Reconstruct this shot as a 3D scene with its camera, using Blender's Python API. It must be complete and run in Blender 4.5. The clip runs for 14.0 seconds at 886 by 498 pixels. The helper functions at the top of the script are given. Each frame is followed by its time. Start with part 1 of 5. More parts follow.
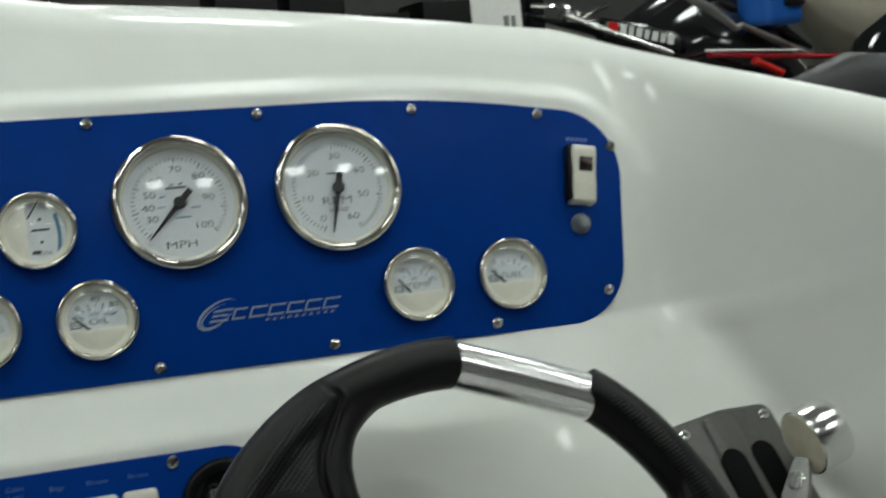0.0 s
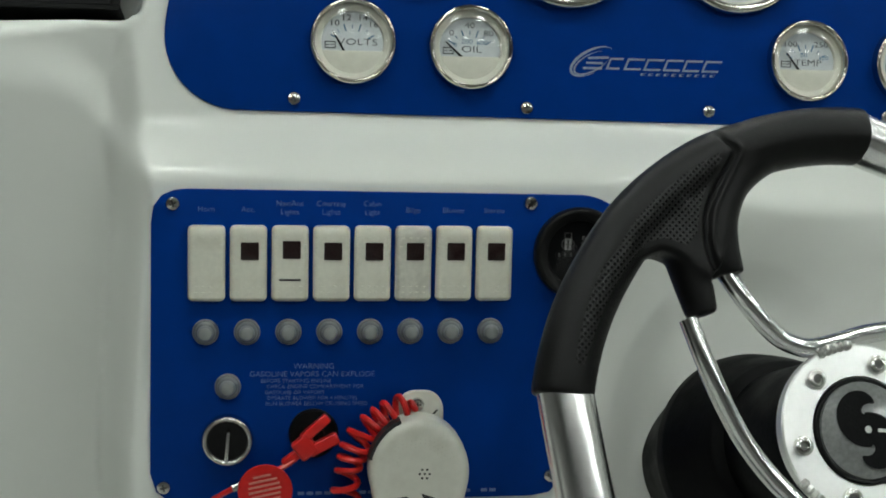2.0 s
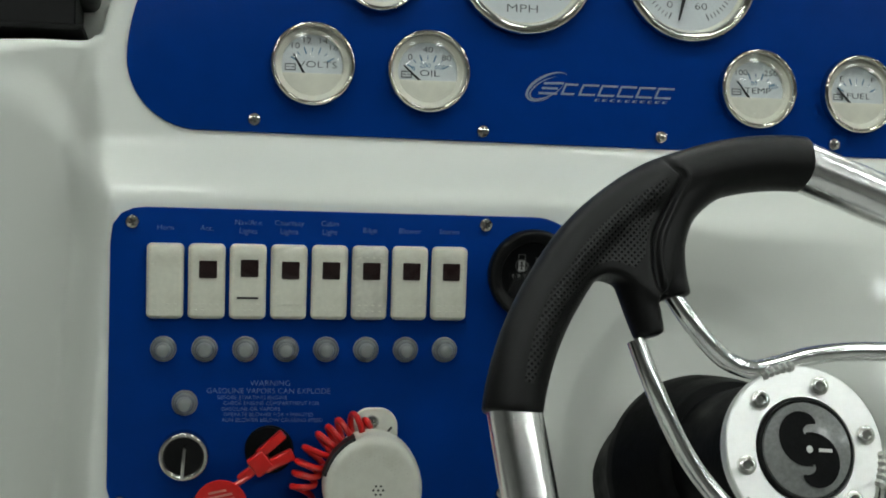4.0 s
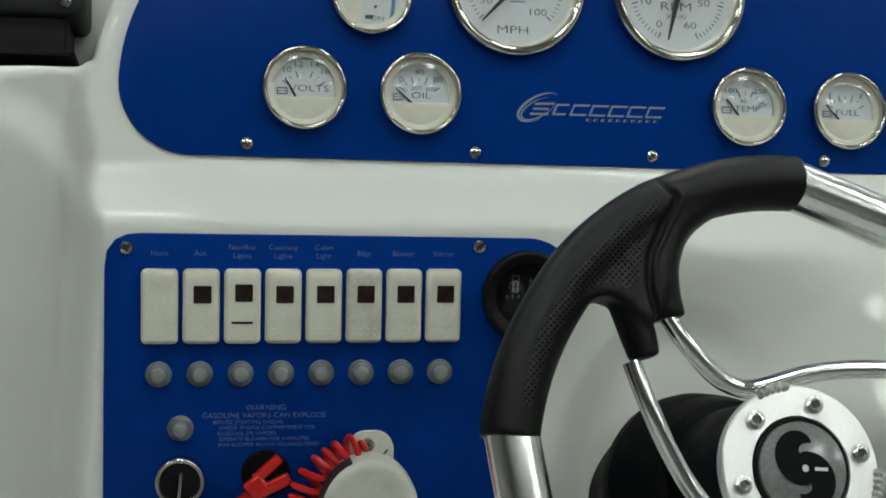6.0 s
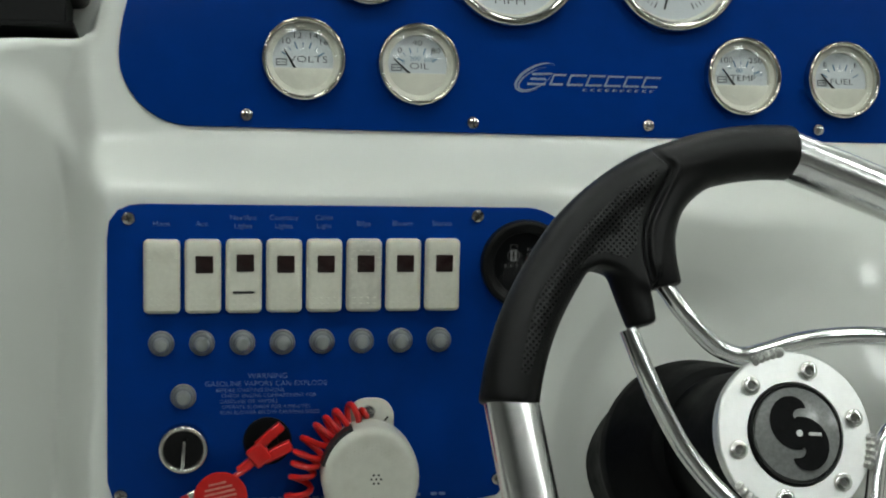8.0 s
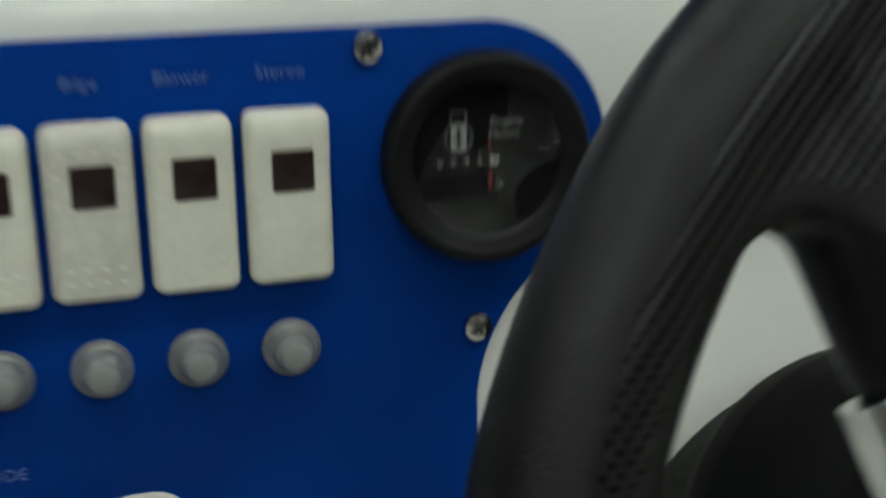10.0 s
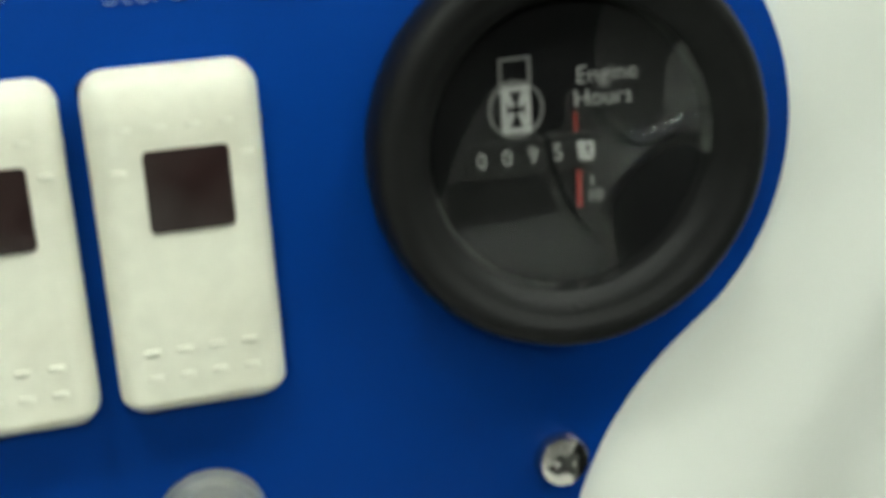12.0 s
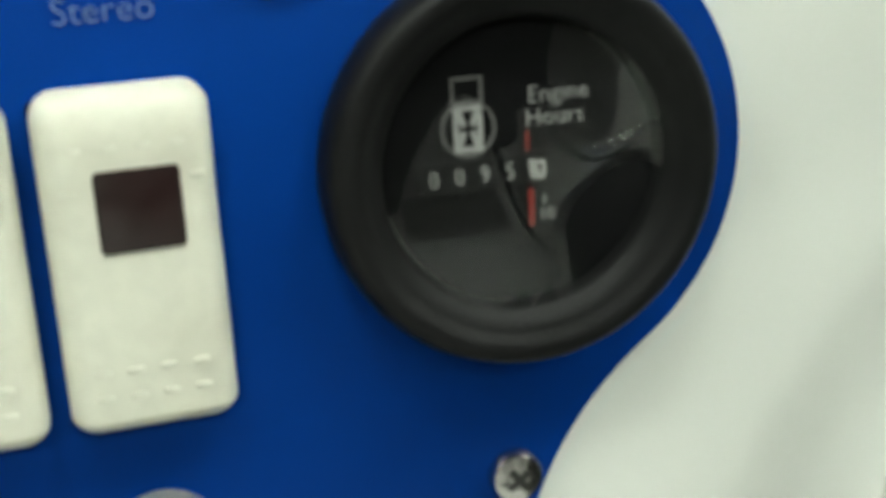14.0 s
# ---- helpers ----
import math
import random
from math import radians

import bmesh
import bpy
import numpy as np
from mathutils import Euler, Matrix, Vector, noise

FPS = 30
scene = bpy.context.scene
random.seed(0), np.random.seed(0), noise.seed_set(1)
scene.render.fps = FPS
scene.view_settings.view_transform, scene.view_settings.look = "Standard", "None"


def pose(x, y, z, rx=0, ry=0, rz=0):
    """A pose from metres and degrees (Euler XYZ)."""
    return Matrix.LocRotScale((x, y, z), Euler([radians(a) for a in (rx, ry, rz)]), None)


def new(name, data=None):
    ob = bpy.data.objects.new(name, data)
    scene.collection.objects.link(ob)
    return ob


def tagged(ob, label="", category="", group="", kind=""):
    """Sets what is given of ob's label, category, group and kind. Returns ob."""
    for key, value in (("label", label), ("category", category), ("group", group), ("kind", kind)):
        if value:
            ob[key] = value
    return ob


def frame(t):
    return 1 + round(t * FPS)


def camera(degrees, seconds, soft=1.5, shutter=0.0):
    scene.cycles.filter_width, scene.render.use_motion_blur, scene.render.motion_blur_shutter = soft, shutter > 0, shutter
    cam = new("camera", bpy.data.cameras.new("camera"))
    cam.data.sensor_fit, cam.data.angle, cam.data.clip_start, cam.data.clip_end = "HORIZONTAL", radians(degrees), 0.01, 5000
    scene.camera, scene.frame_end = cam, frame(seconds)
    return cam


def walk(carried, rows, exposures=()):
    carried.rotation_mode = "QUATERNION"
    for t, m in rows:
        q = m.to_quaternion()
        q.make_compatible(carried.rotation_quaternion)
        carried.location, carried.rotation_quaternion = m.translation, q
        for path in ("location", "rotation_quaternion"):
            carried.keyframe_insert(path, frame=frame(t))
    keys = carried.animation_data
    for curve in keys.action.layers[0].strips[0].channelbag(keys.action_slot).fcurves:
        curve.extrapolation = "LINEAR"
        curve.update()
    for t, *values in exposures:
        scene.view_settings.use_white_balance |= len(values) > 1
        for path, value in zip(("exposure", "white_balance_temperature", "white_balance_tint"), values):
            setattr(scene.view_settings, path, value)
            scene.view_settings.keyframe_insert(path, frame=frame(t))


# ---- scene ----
from mathutils.bvhtree import BVHTree

# The dash leans back from the driver. DASH turns its own axes (x along it, y into it, z up along it) into the world.
DASH = pose(0, 0, 1.05, -15, 0, 0)
cam = camera(36.83, 14.0, soft=1.8, shutter=0.45)
cam.data.dof.use_dof, cam.data.dof.focus_distance, cam.data.dof.aperture_fstop = True, 0.90, 42.0
PATH = [  # seconds, place and turn against the instrument panel
    (0, -0.1381, -1.0037, -0.0851, 98.06, 9.53, -19.17),
    (0.3, -0.1457, -0.9841, -0.0905, 96.80, 8.31, -17.41),
    (0.5, -0.1663, -0.9775, -0.0962, 95.87, 6.55, -15.86),
    (0.7, -0.1867, -0.9599, -0.1091, 95.97, 5.01, -14.27),
    (0.9, -0.1957, -0.9491, -0.1173, 94.61, 4.04, -12.27),
    (1, -0.1919, -0.9479, -0.1153, 93.55, 3.68, -11.30),
    (1.5, -0.2120, -0.9224, -0.1305, 91.56, 0.44, -9.32),
    (2, -0.2071, -0.9193, -0.1322, 91.96, 0.12, -9.08),
    (2.5, -0.2061, -0.9326, -0.1326, 92.46, -0.11, -10.16),
    (3, -0.2104, -0.9362, -0.1330, 92.75, -1.24, -9.15),
    (3.5, -0.2008, -0.9338, -0.1361, 92.67, -0.71, -10.27),
    (3.7, -0.2017, -0.9364, -0.1333, 92.81, -0.57, -10.42),
    (5.8, -0.2037, -0.9346, -0.1280, 92.38, 0.34, -11.07),
    (6, -0.2075, -0.9382, -0.1227, 93.15, 0.30, -11.06),
    (6.5, -0.2065, -0.9414, -0.1252, 92.91, 1.03, -11.17),
    (7, -0.2095, -0.9516, -0.1252, 92.89, 1.22, -10.85),
    (7.5, -0.2131, -0.9539, -0.1258, 91.92, 1.34, -10.99),
    (7.7, -0.2164, -0.9552, -0.1238, 92.12, 0.86, -10.90),
    (9.8, -0.1155, -0.5108, -0.0418, 82.30, 1.71, -16.15),
    (10, -0.1031, -0.4085, -0.0725, 81.49, 3.55, -17.96),
    (10.2, -0.0875, -0.3327, -0.0842, 81.47, 4.53, -19.32),
    (10.5, -0.0669, -0.2696, -0.0845, 80.72, 5.03, -18.92),
    (11, -0.0616, -0.2372, -0.0845, 82.10, 4.97, -19.44),
    (11.5, -0.0531, -0.2267, -0.0878, 82.01, 5.57, -18.33),
    (12, -0.0487, -0.2275, -0.0869, 81.12, 6.10, -17.16),
    (12.5, -0.0512, -0.2256, -0.0873, 80.95, 5.80, -18.39),
    (13, -0.0520, -0.2265, -0.0876, 81.56, 5.32, -18.85),
    (13.5, -0.0486, -0.2276, -0.0864, 81.39, 6.08, -18.88),
    (14, -0.0476, -0.2278, -0.0844, 81.01, 6.00, -18.97),
]
EXPOSURES = [(0, -0.34, 6500, 10), (0.8, -0.28, 6500, 10), (1.5, -0.20, 6500, 10), (9.8, -0.20, 6500, 10), (10.0, -0.02, 6550, 9), (10.2, 0.65, 6650, 7), (10.4, 1.0, 6750, 5), (10.6, 1.04, 6800, 5), (14.0, 1.04, 6800, 5)]
walk(cam, [(t, DASH @ pose(*p)) for t, *p in PATH], EXPOSURES)

# ---------------------------------------------------------------- world and light
world = bpy.data.worlds.new("world")
scene.world = world
world.use_nodes = True
world.node_tree.nodes["Background"].inputs[0].default_value = (0.9, 1.0, 0.95, 1)
world.node_tree.nodes["Background"].inputs[1].default_value = 0.02
TUBE_LIGHT = 26.0


# ---------------------------------------------------------------- materials
def material(name, colour, rough=0.5, metal=0.0, grain=0.0, scale=60.0, bump=0.0, bump_scale=300.0, coat=0.0, rough_var=0.0,
             specular=0.5, dirt=0.0, dirt_colour=(0.2, 0.19, 0.16), dirt_scale=9.0, stretch=(1, 1, 1), blend=0.0):
    """Principled surface with a fine grain, broad stains and a fine relief."""
    m = bpy.data.materials.new(name)
    m.use_nodes = True
    nt = m.node_tree
    nodes, links = nt.nodes, nt.links
    p = nodes["Principled BSDF"]
    p.inputs["Roughness"].default_value, p.inputs["Metallic"].default_value = rough, metal
    p.inputs["Specular IOR Level"].default_value = specular
    p.inputs["Coat Weight"].default_value, p.inputs["Coat Roughness"].default_value = coat, 0.1
    tc, mp = nodes.new("ShaderNodeTexCoord"), nodes.new("ShaderNodeMapping")
    links.new(tc.outputs["Object"], mp.inputs[0])
    mp.inputs["Scale"].default_value = stretch

    def noise_at(s, detail=4.0):
        n = nodes.new("ShaderNodeTexNoise")
        n.inputs["Scale"].default_value, n.inputs["Detail"].default_value = s, detail
        links.new(mp.outputs[0], n.inputs["Vector"])
        return n.outputs["Fac"]

    def ranged(sock, a, b, lo, hi):
        r = nodes.new("ShaderNodeMapRange")
        r.inputs[1].default_value, r.inputs[2].default_value, r.inputs[3].default_value, r.inputs[4].default_value = a, b, lo, hi
        links.new(sock, r.inputs[0])
        return r.outputs[0]

    mix = nodes.new("ShaderNodeMix")
    mix.data_type, mix.blend_type = "RGBA", "MULTIPLY"
    mix.inputs[0].default_value = 1.0
    mix.inputs[6].default_value = (*colour, 1)
    tone = nodes.new("ShaderNodeCombineColor")
    g = ranged(noise_at(scale), 0.3, 0.7, 1 - grain, 1 + grain)
    for k in range(3):
        links.new(g, tone.inputs[k])
    links.new(tone.outputs[0], mix.inputs[7])
    out = mix.outputs[2]
    if dirt:
        d = nodes.new("ShaderNodeMix")
        d.data_type = "RGBA"
        links.new(ranged(noise_at(dirt_scale, 6.0), 0.5, 0.75, 0.0, dirt), d.inputs[0])
        links.new(out, d.inputs[6])
        d.inputs[7].default_value = (*dirt_colour, 1)
        out = d.outputs[2]
    links.new(out, p.inputs["Base Color"])
    if rough_var:
        links.new(ranged(noise_at(scale * 0.3, 5.0), 0.3, 0.7, max(rough - rough_var, 0.02), rough + rough_var), p.inputs["Roughness"])
    if bump:
        b = nodes.new("ShaderNodeBump")
        b.inputs["Strength"].default_value, b.inputs["Distance"].default_value = 1.0, bump
        links.new(noise_at(bump_scale, 3.0), b.inputs["Height"])
        links.new(b.outputs[0], p.inputs["Normal"])
    return m


def glass_material(name, tint=(1, 1, 1), ior=1.45, rough=0.0):
    m = bpy.data.materials.new(name)
    m.use_nodes = True
    nt = m.node_tree
    nt.nodes.clear()
    o, mix = nt.nodes.new("ShaderNodeOutputMaterial"), nt.nodes.new("ShaderNodeMixShader")
    clear, gloss, fr = nt.nodes.new("ShaderNodeBsdfTransparent"), nt.nodes.new("ShaderNodeBsdfGlossy"), nt.nodes.new("ShaderNodeFresnel")
    clear.inputs[0].default_value = (*tint, 1)
    gloss.inputs["Roughness"].default_value = rough
    fr.inputs[0].default_value = ior
    nt.links.new(fr.outputs[0], mix.inputs[0])
    nt.links.new(clear.outputs[0], mix.inputs[1])
    nt.links.new(gloss.outputs[0], mix.inputs[2])
    nt.links.new(mix.outputs[0], o.inputs[0])
    return m


def light_material(name, colour, strength):
    m = bpy.data.materials.new(name)
    m.use_nodes = True
    p = m.node_tree.nodes["Principled BSDF"]
    p.inputs["Base Color"].default_value = (0.9, 0.9, 0.9, 1)
    p.inputs["Emission Color"].default_value, p.inputs["Emission Strength"].default_value = (*colour, 1), strength
    return m


def leather_material():
    """Black leather with pores; the punched zones are a patch of small round holes."""
    m = material("black_leather", (0.0026, 0.0025, 0.0027), 0.33, grain=0.2, scale=120, bump=0.00024, bump_scale=1300, rough_var=0.06, specular=0.21)
    return m


def punched_material():
    m = bpy.data.materials.new("punched_leather")
    m.use_nodes = True
    nt = m.node_tree
    p = nt.nodes["Principled BSDF"]
    p.inputs["Roughness"].default_value = 0.33
    tc, mp, v = nt.nodes.new("ShaderNodeTexCoord"), nt.nodes.new("ShaderNodeMapping"), nt.nodes.new("ShaderNodeTexVoronoi")
    mp.inputs["Rotation"].default_value = (0, 0, radians(45))
    v.inputs["Scale"].default_value, v.inputs["Randomness"].default_value = 360, 0.0
    v.voronoi_dimensions = "2D"
    nt.links.new(tc.outputs["Object"], mp.inputs[0])
    nt.links.new(mp.outputs[0], v.inputs["Vector"])
    r = nt.nodes.new("ShaderNodeMapRange")
    r.inputs[1].default_value, r.inputs[2].default_value = 0.24, 0.38
    nt.links.new(v.outputs["Distance"], r.inputs[0])
    mix = nt.nodes.new("ShaderNodeMix")
    mix.data_type = "RGBA"
    mix.inputs[6].default_value, mix.inputs[7].default_value = (0.0003, 0.0003, 0.0003, 1), (0.0046, 0.0045, 0.0048, 1)
    nt.links.new(r.outputs[0], mix.inputs[0])
    nt.links.new(mix.outputs[2], p.inputs["Base Color"])
    gloss = nt.nodes.new("ShaderNodeMapRange")
    gloss.inputs[3].default_value, gloss.inputs[4].default_value = 0.08, 0.34
    nt.links.new(r.outputs[0], gloss.inputs[0])
    nt.links.new(gloss.outputs[0], p.inputs["Specular IOR Level"])
    b = nt.nodes.new("ShaderNodeBump")
    b.inputs["Distance"].default_value = 0.0011
    nt.links.new(r.outputs[0], b.inputs["Height"])
    nt.links.new(b.outputs[0], p.inputs["Normal"])
    return m


GELCOAT = material("white_gelcoat", (0.72, 0.73, 0.69), 0.52, grain=0.02, scale=9, bump=0.0004, bump_scale=14, coat=0.40, rough_var=0.05)
GELCOAT.node_tree.nodes["Principled BSDF"].inputs["Coat Roughness"].default_value = 0.09
BLUE = material("blue_panel", (0.0009, 0.032, 0.212), 0.32, grain=0.05, scale=40, bump=0.00002, bump_scale=1500, specular=0.05)
CHROME = material("chrome", (0.72, 0.71, 0.68), 0.035, metal=1.0, grain=0.02, scale=200)
STAINLESS = material("stainless_screw", (0.60, 0.59, 0.57), 0.16, metal=1.0, grain=0.08, scale=900, rough_var=0.05)
# screw steel darkened to paint the shade inside the cross recess
SHADEDSTEEL = material("shaded_screw_steel", (0.13, 0.13, 0.127), 0.35, metal=1.0, grain=0.2, scale=900)
ALU = material("polished_aluminium", (0.97, 0.97, 0.96), 0.42, metal=1.0, grain=0.02, scale=300, rough_var=0.03)
BRUSHED = material("brushed_aluminium", (0.84, 0.84, 0.83), 0.17, metal=1.0, grain=0.02, scale=160)
SATIN = material("satin_aluminium", (0.95, 0.95, 0.94), 0.22, metal=1.0, grain=0.03, scale=160)
WELD = material("weld_bead", (0.55, 0.54, 0.52), 0.32, metal=1.0, grain=0.25, scale=500, bump=0.0012, bump_scale=420)
LEATHER = leather_material()
PUNCHED = punched_material()
RUBBER = material("black_rubber", (0.003, 0.003, 0.0034), 0.5, specular=0.10, grain=0.25, scale=200, bump=0.0002, bump_scale=600, rough_var=0.1)
BLACK = material("black_plastic", (0.0072, 0.0072, 0.0075), 0.45, specular=0.16, grain=0.15, scale=300, bump=0.0001, bump_scale=1500)
GLOSSBLACK = material("gloss_black", (0.006, 0.006, 0.007), 0.12, grain=0.2, scale=50, coat=0.5, rough_var=0.05)
GREYBLACK = material("dark_grey_plastic", (0.022, 0.023, 0.025), 0.42, specular=0.3, grain=0.12, scale=200, bump=0.0001, bump_scale=900)
RADIOCASE = material("charcoal_plastic", (0.016, 0.017, 0.018), 0.5, specular=0.25, grain=0.15, scale=240, bump=0.0001, bump_scale=900, rough_var=0.08)
BEZEL = material("bezel_chrome", (0.60, 0.575, 0.52), 0.115, metal=1.0, grain=0.03, scale=200)
DIAL = material("white_dial", (0.60, 0.63, 0.65), 0.45, grain=0.02, scale=300)
CREAM = material("cream_plastic", (0.68, 0.665, 0.58), 0.38, grain=0.03, scale=200)
IVORY = material("ivory_switch", (0.66, 0.65, 0.56), 0.42, grain=0.05, scale=260, rough_var=0.1, dirt=0.35, dirt_colour=(0.45, 0.42, 0.33), dirt_scale=60)
WORN = material("worn_switch", (0.58, 0.57, 0.50), 0.42, grain=0.10, scale=260, dirt=0.6, dirt_colour=(0.36, 0.35, 0.30), dirt_scale=70)
WHITEPLASTIC = material("white_plastic", (0.62, 0.61, 0.54), 0.36, grain=0.03, scale=200, dirt=0.25, dirt_colour=(0.4, 0.37, 0.28), dirt_scale=60)
BEIGE = material("beige_knob_face", (0.66, 0.61, 0.48), 0.4, grain=0.05, scale=90, dirt=0.2, dirt_colour=(0.36, 0.31, 0.2), dirt_scale=60)
WINDOW = material("brown_window", (0.018, 0.008, 0.008), 0.25, grain=0.1, scale=500)
INK = material("dark_print", (0.05, 0.054, 0.062), 0.5, grain=0.1, scale=800)
BLUEINK = material("blue_print", (0.08, 0.22, 0.36), 0.5, grain=0.1, scale=800)
NEEDLE = material("black_needle", (0.008, 0.008, 0.01), 0.4)
SILVERINK = material("silver_print", (0.20, 0.25, 0.35), 0.4, metal=0.2, grain=0.25, scale=900)
LABELINK = material("label_print", (0.11, 0.17, 0.36), 0.5, grain=0.3, scale=900)
# pale colour for the emblem's painted highlights
GLINT = material("pale_glint", (0.62, 0.62, 0.60), 0.5, grain=0.1, scale=900)
BOOTCAP = material("breaker_cap", (0.215, 0.225, 0.225), 0.3, grain=0.06, scale=300, coat=0.2)
BOOT = material("translucent_boot", (0.15, 0.157, 0.165), 0.3, grain=0.06, scale=300, coat=0.2, dirt=0.3, dirt_colour=(0.33, 0.31, 0.23), dirt_scale=90)
RED = material("red_plastic", (0.55, 0.012, 0.010), 0.3, grain=0.06, scale=200, coat=0.2)
REDINK = material("red_print", (0.24, 0.02, 0.015), 0.5)
GREYMETAL = material("grey_cast_metal", (0.10, 0.10, 0.092), 0.45, metal=0.2, grain=0.08, scale=200, bump=0.0001, bump_scale=700, rough_var=0.08)
EMBLEM = material("grey_emblem", (0.17, 0.175, 0.17), 0.25, grain=0.15, scale=400, coat=0.4)
TAGINK = material("tag_print", (0.60, 0.22, 0.18), 0.5, grain=0.3, scale=900)
BOLT = material("bright_bolt", (0.72, 0.72, 0.68), 0.22, metal=1.0, grain=0.1, scale=400)
LEVERMETAL = material("dull_lever_metal", (0.24, 0.24, 0.23), 0.42, metal=0.5, grain=0.06, scale=200)
RINGINK = material("grey_print", (0.15, 0.15, 0.145), 0.5, grain=0.2, scale=900)
DIMINK = material("dim_print", (0.36, 0.36, 0.35), 0.5, grain=0.2, scale=900)
METERFACE = material("black_meter_face", (0.006, 0.006, 0.0065), 0.3, specular=0.15, grain=0.2, scale=80)
GLASS = glass_material("clear_glass")
METERLENS = glass_material("acrylic_lens", ior=1.62)
CARPET = material("light_grey_carpet", (0.42, 0.42, 0.41), 0.95, grain=0.3, scale=180, bump=0.002, bump_scale=500)
CONCRETE = material("sealed_concrete", (0.13, 0.125, 0.12), 0.35, grain=0.15, scale=6, rough_var=0.1, dirt=0.3, dirt_scale=1.2)
WALLPAINT = material("painted_wall", (0.62, 0.62, 0.60), 0.7, grain=0.05, scale=5, bump=0.001, bump_scale=90, dirt=0.1, dirt_scale=1)
CEILPAINT = material("ceiling_tile", (0.36, 0.36, 0.35), 0.85, grain=0.06, scale=40, bump=0.001, bump_scale=120)
TUBES = light_material("fluorescent_tube", (0.92, 1.0, 0.945), TUBE_LIGHT)
SEATVINYL = material("beige_vinyl", (0.45, 0.41, 0.33), 0.4, grain=0.06, scale=30, bump=0.0006, bump_scale=200)
BLUEPLASTIC = material("blue_plastic", (0.01, 0.10, 0.42), 0.35, grain=0.08, scale=60)
REDPAINT = material("red_paint", (0.35, 0.012, 0.02), 0.2, coat=0.5, grain=0.06, scale=40)
WHITEPAPER = material("white_card", (0.62, 0.62, 0.60), 0.6, grain=0.04, scale=90)


# ---------------------------------------------------------------- builders
def mesh_of(name, bm, mat, smooth=True, angle=35):
    me = bpy.data.meshes.new(name)
    bmesh.ops.recalc_face_normals(bm, faces=bm.faces)
    for f in bm.faces:
        f.smooth = smooth
    if smooth:
        for e in bm.edges:
            if len(e.link_faces) == 2 and e.calc_face_angle(0) > radians(angle):
                e.smooth = False
    bm.to_mesh(me)
    bm.free()
    me.materials.append(mat)
    return me


def part(name, bm, mat, parent, label="", m=None, smooth=True, angle=35):
    """One mesh object under a thing or a part; bm may be a ready mesh."""
    me = bm if isinstance(bm, bpy.types.Mesh) else mesh_of(name, bm, mat, smooth, angle)
    ob = new(name, me)
    ob.parent = parent
    if m is not None:
        ob.matrix_basis = m
    if label:
        tagged(ob, label)
    return ob


def thing(name, m, label, category, group="", kind=""):
    e = new(name)
    e.empty_display_size = 0.02
    e.matrix_basis = DASH @ m
    return tagged(e, label, category, group, kind)


def solo(name, bm, mat, m, label, category, group="", kind="", smooth=True, angle=35, world_space=False):
    ob = new(name, mesh_of(name, bm, mat, smooth, angle))
    ob.matrix_basis = m if world_space else DASH @ m
    return tagged(ob, label, category, group, kind)


def lathe(profile, seg=48):
    """Turns (radius, height) pairs round the z axis."""
    bm = bmesh.new()
    rings = []
    for r, h in profile:
        if r < 1e-7:
            rings.append([bm.verts.new((0, 0, h))])
        else:
            rings.append([bm.verts.new((r * math.cos(2 * math.pi * i / seg), r * math.sin(2 * math.pi * i / seg), h)) for i in range(seg)])
    for a, b in zip(rings, rings[1:]):
        for i in range(seg):
            j = (i + 1) % seg
            if len(a) == 1 and len(b) == 1:
                continue
            if len(a) == 1:
                bm.faces.new((a[0], b[i], b[j]))
            elif len(b) == 1:
                bm.faces.new((a[i], a[j], b[0]))
            else:
                bm.faces.new((a[i], a[j], b[j], b[i]))
    return bm


def rounded(points, steps=8):
    """A closed outline from corners (x, y, radius)."""
    out = []
    n = len(points)
    for i in range(n):
        p0, p1, p2 = (Vector(points[(i + k) % n][:2]) for k in (-1, 0, 1))
        r = points[i][2]
        d0, d1 = (p0 - p1).normalized(), (p2 - p1).normalized()
        half = max(d0.angle(d1) / 2, 1e-3)
        t = min(r / math.tan(half), 0.49 * (p0 - p1).length, 0.49 * (p2 - p1).length)
        r = t * math.tan(half)
        mid = p1 + (d0 + d1).normalized() * (r / math.sin(half))
        a, e = p1 + d0 * t - mid, p1 + d1 * t - mid
        for k in range(steps + 1):
            s = k / steps
            out.append(mid + (a * (1 - s) + e * s).normalized() * r)
    res = [out[0]]
    for q in out[1:]:
        if (q - res[-1]).length > 1e-6:
            res.append(q)
    return [(q.x, q.y) for q in res]


def slab(outline, z0, z1, bevel=0.0):
    """A plate with that outline, its upper edge broken by a small bevel."""
    bm = bmesh.new()
    vs = [bm.verts.new((x, y, z0)) for x, y in outline]
    f = bm.faces.new(vs)
    r = bmesh.ops.extrude_face_region(bm, geom=[f])
    top = [v for v in r["geom"] if isinstance(v, bmesh.types.BMVert)]
    for v in top:
        v.co.z = z1
    if bevel:
        tops = set(top)
        edges = [e for e in bm.edges if e.verts[0] in tops and e.verts[1] in tops]
        bmesh.ops.bevel(bm, geom=edges, offset=bevel, segments=2, profile=0.5, affect="EDGES")
    return bm


def box(sx, sy, sz, bevel=0.0, seg=2, at=(0, 0, 0)):
    bm = bmesh.new()
    bmesh.ops.create_cube(bm, size=1)
    bmesh.ops.scale(bm, vec=(sx, sy, sz), verts=bm.verts)
    if bevel:
        bmesh.ops.bevel(bm, geom=list(bm.edges), offset=bevel, segments=seg, profile=0.5, affect="EDGES")
    bmesh.ops.translate(bm, vec=at, verts=bm.verts)
    return bm


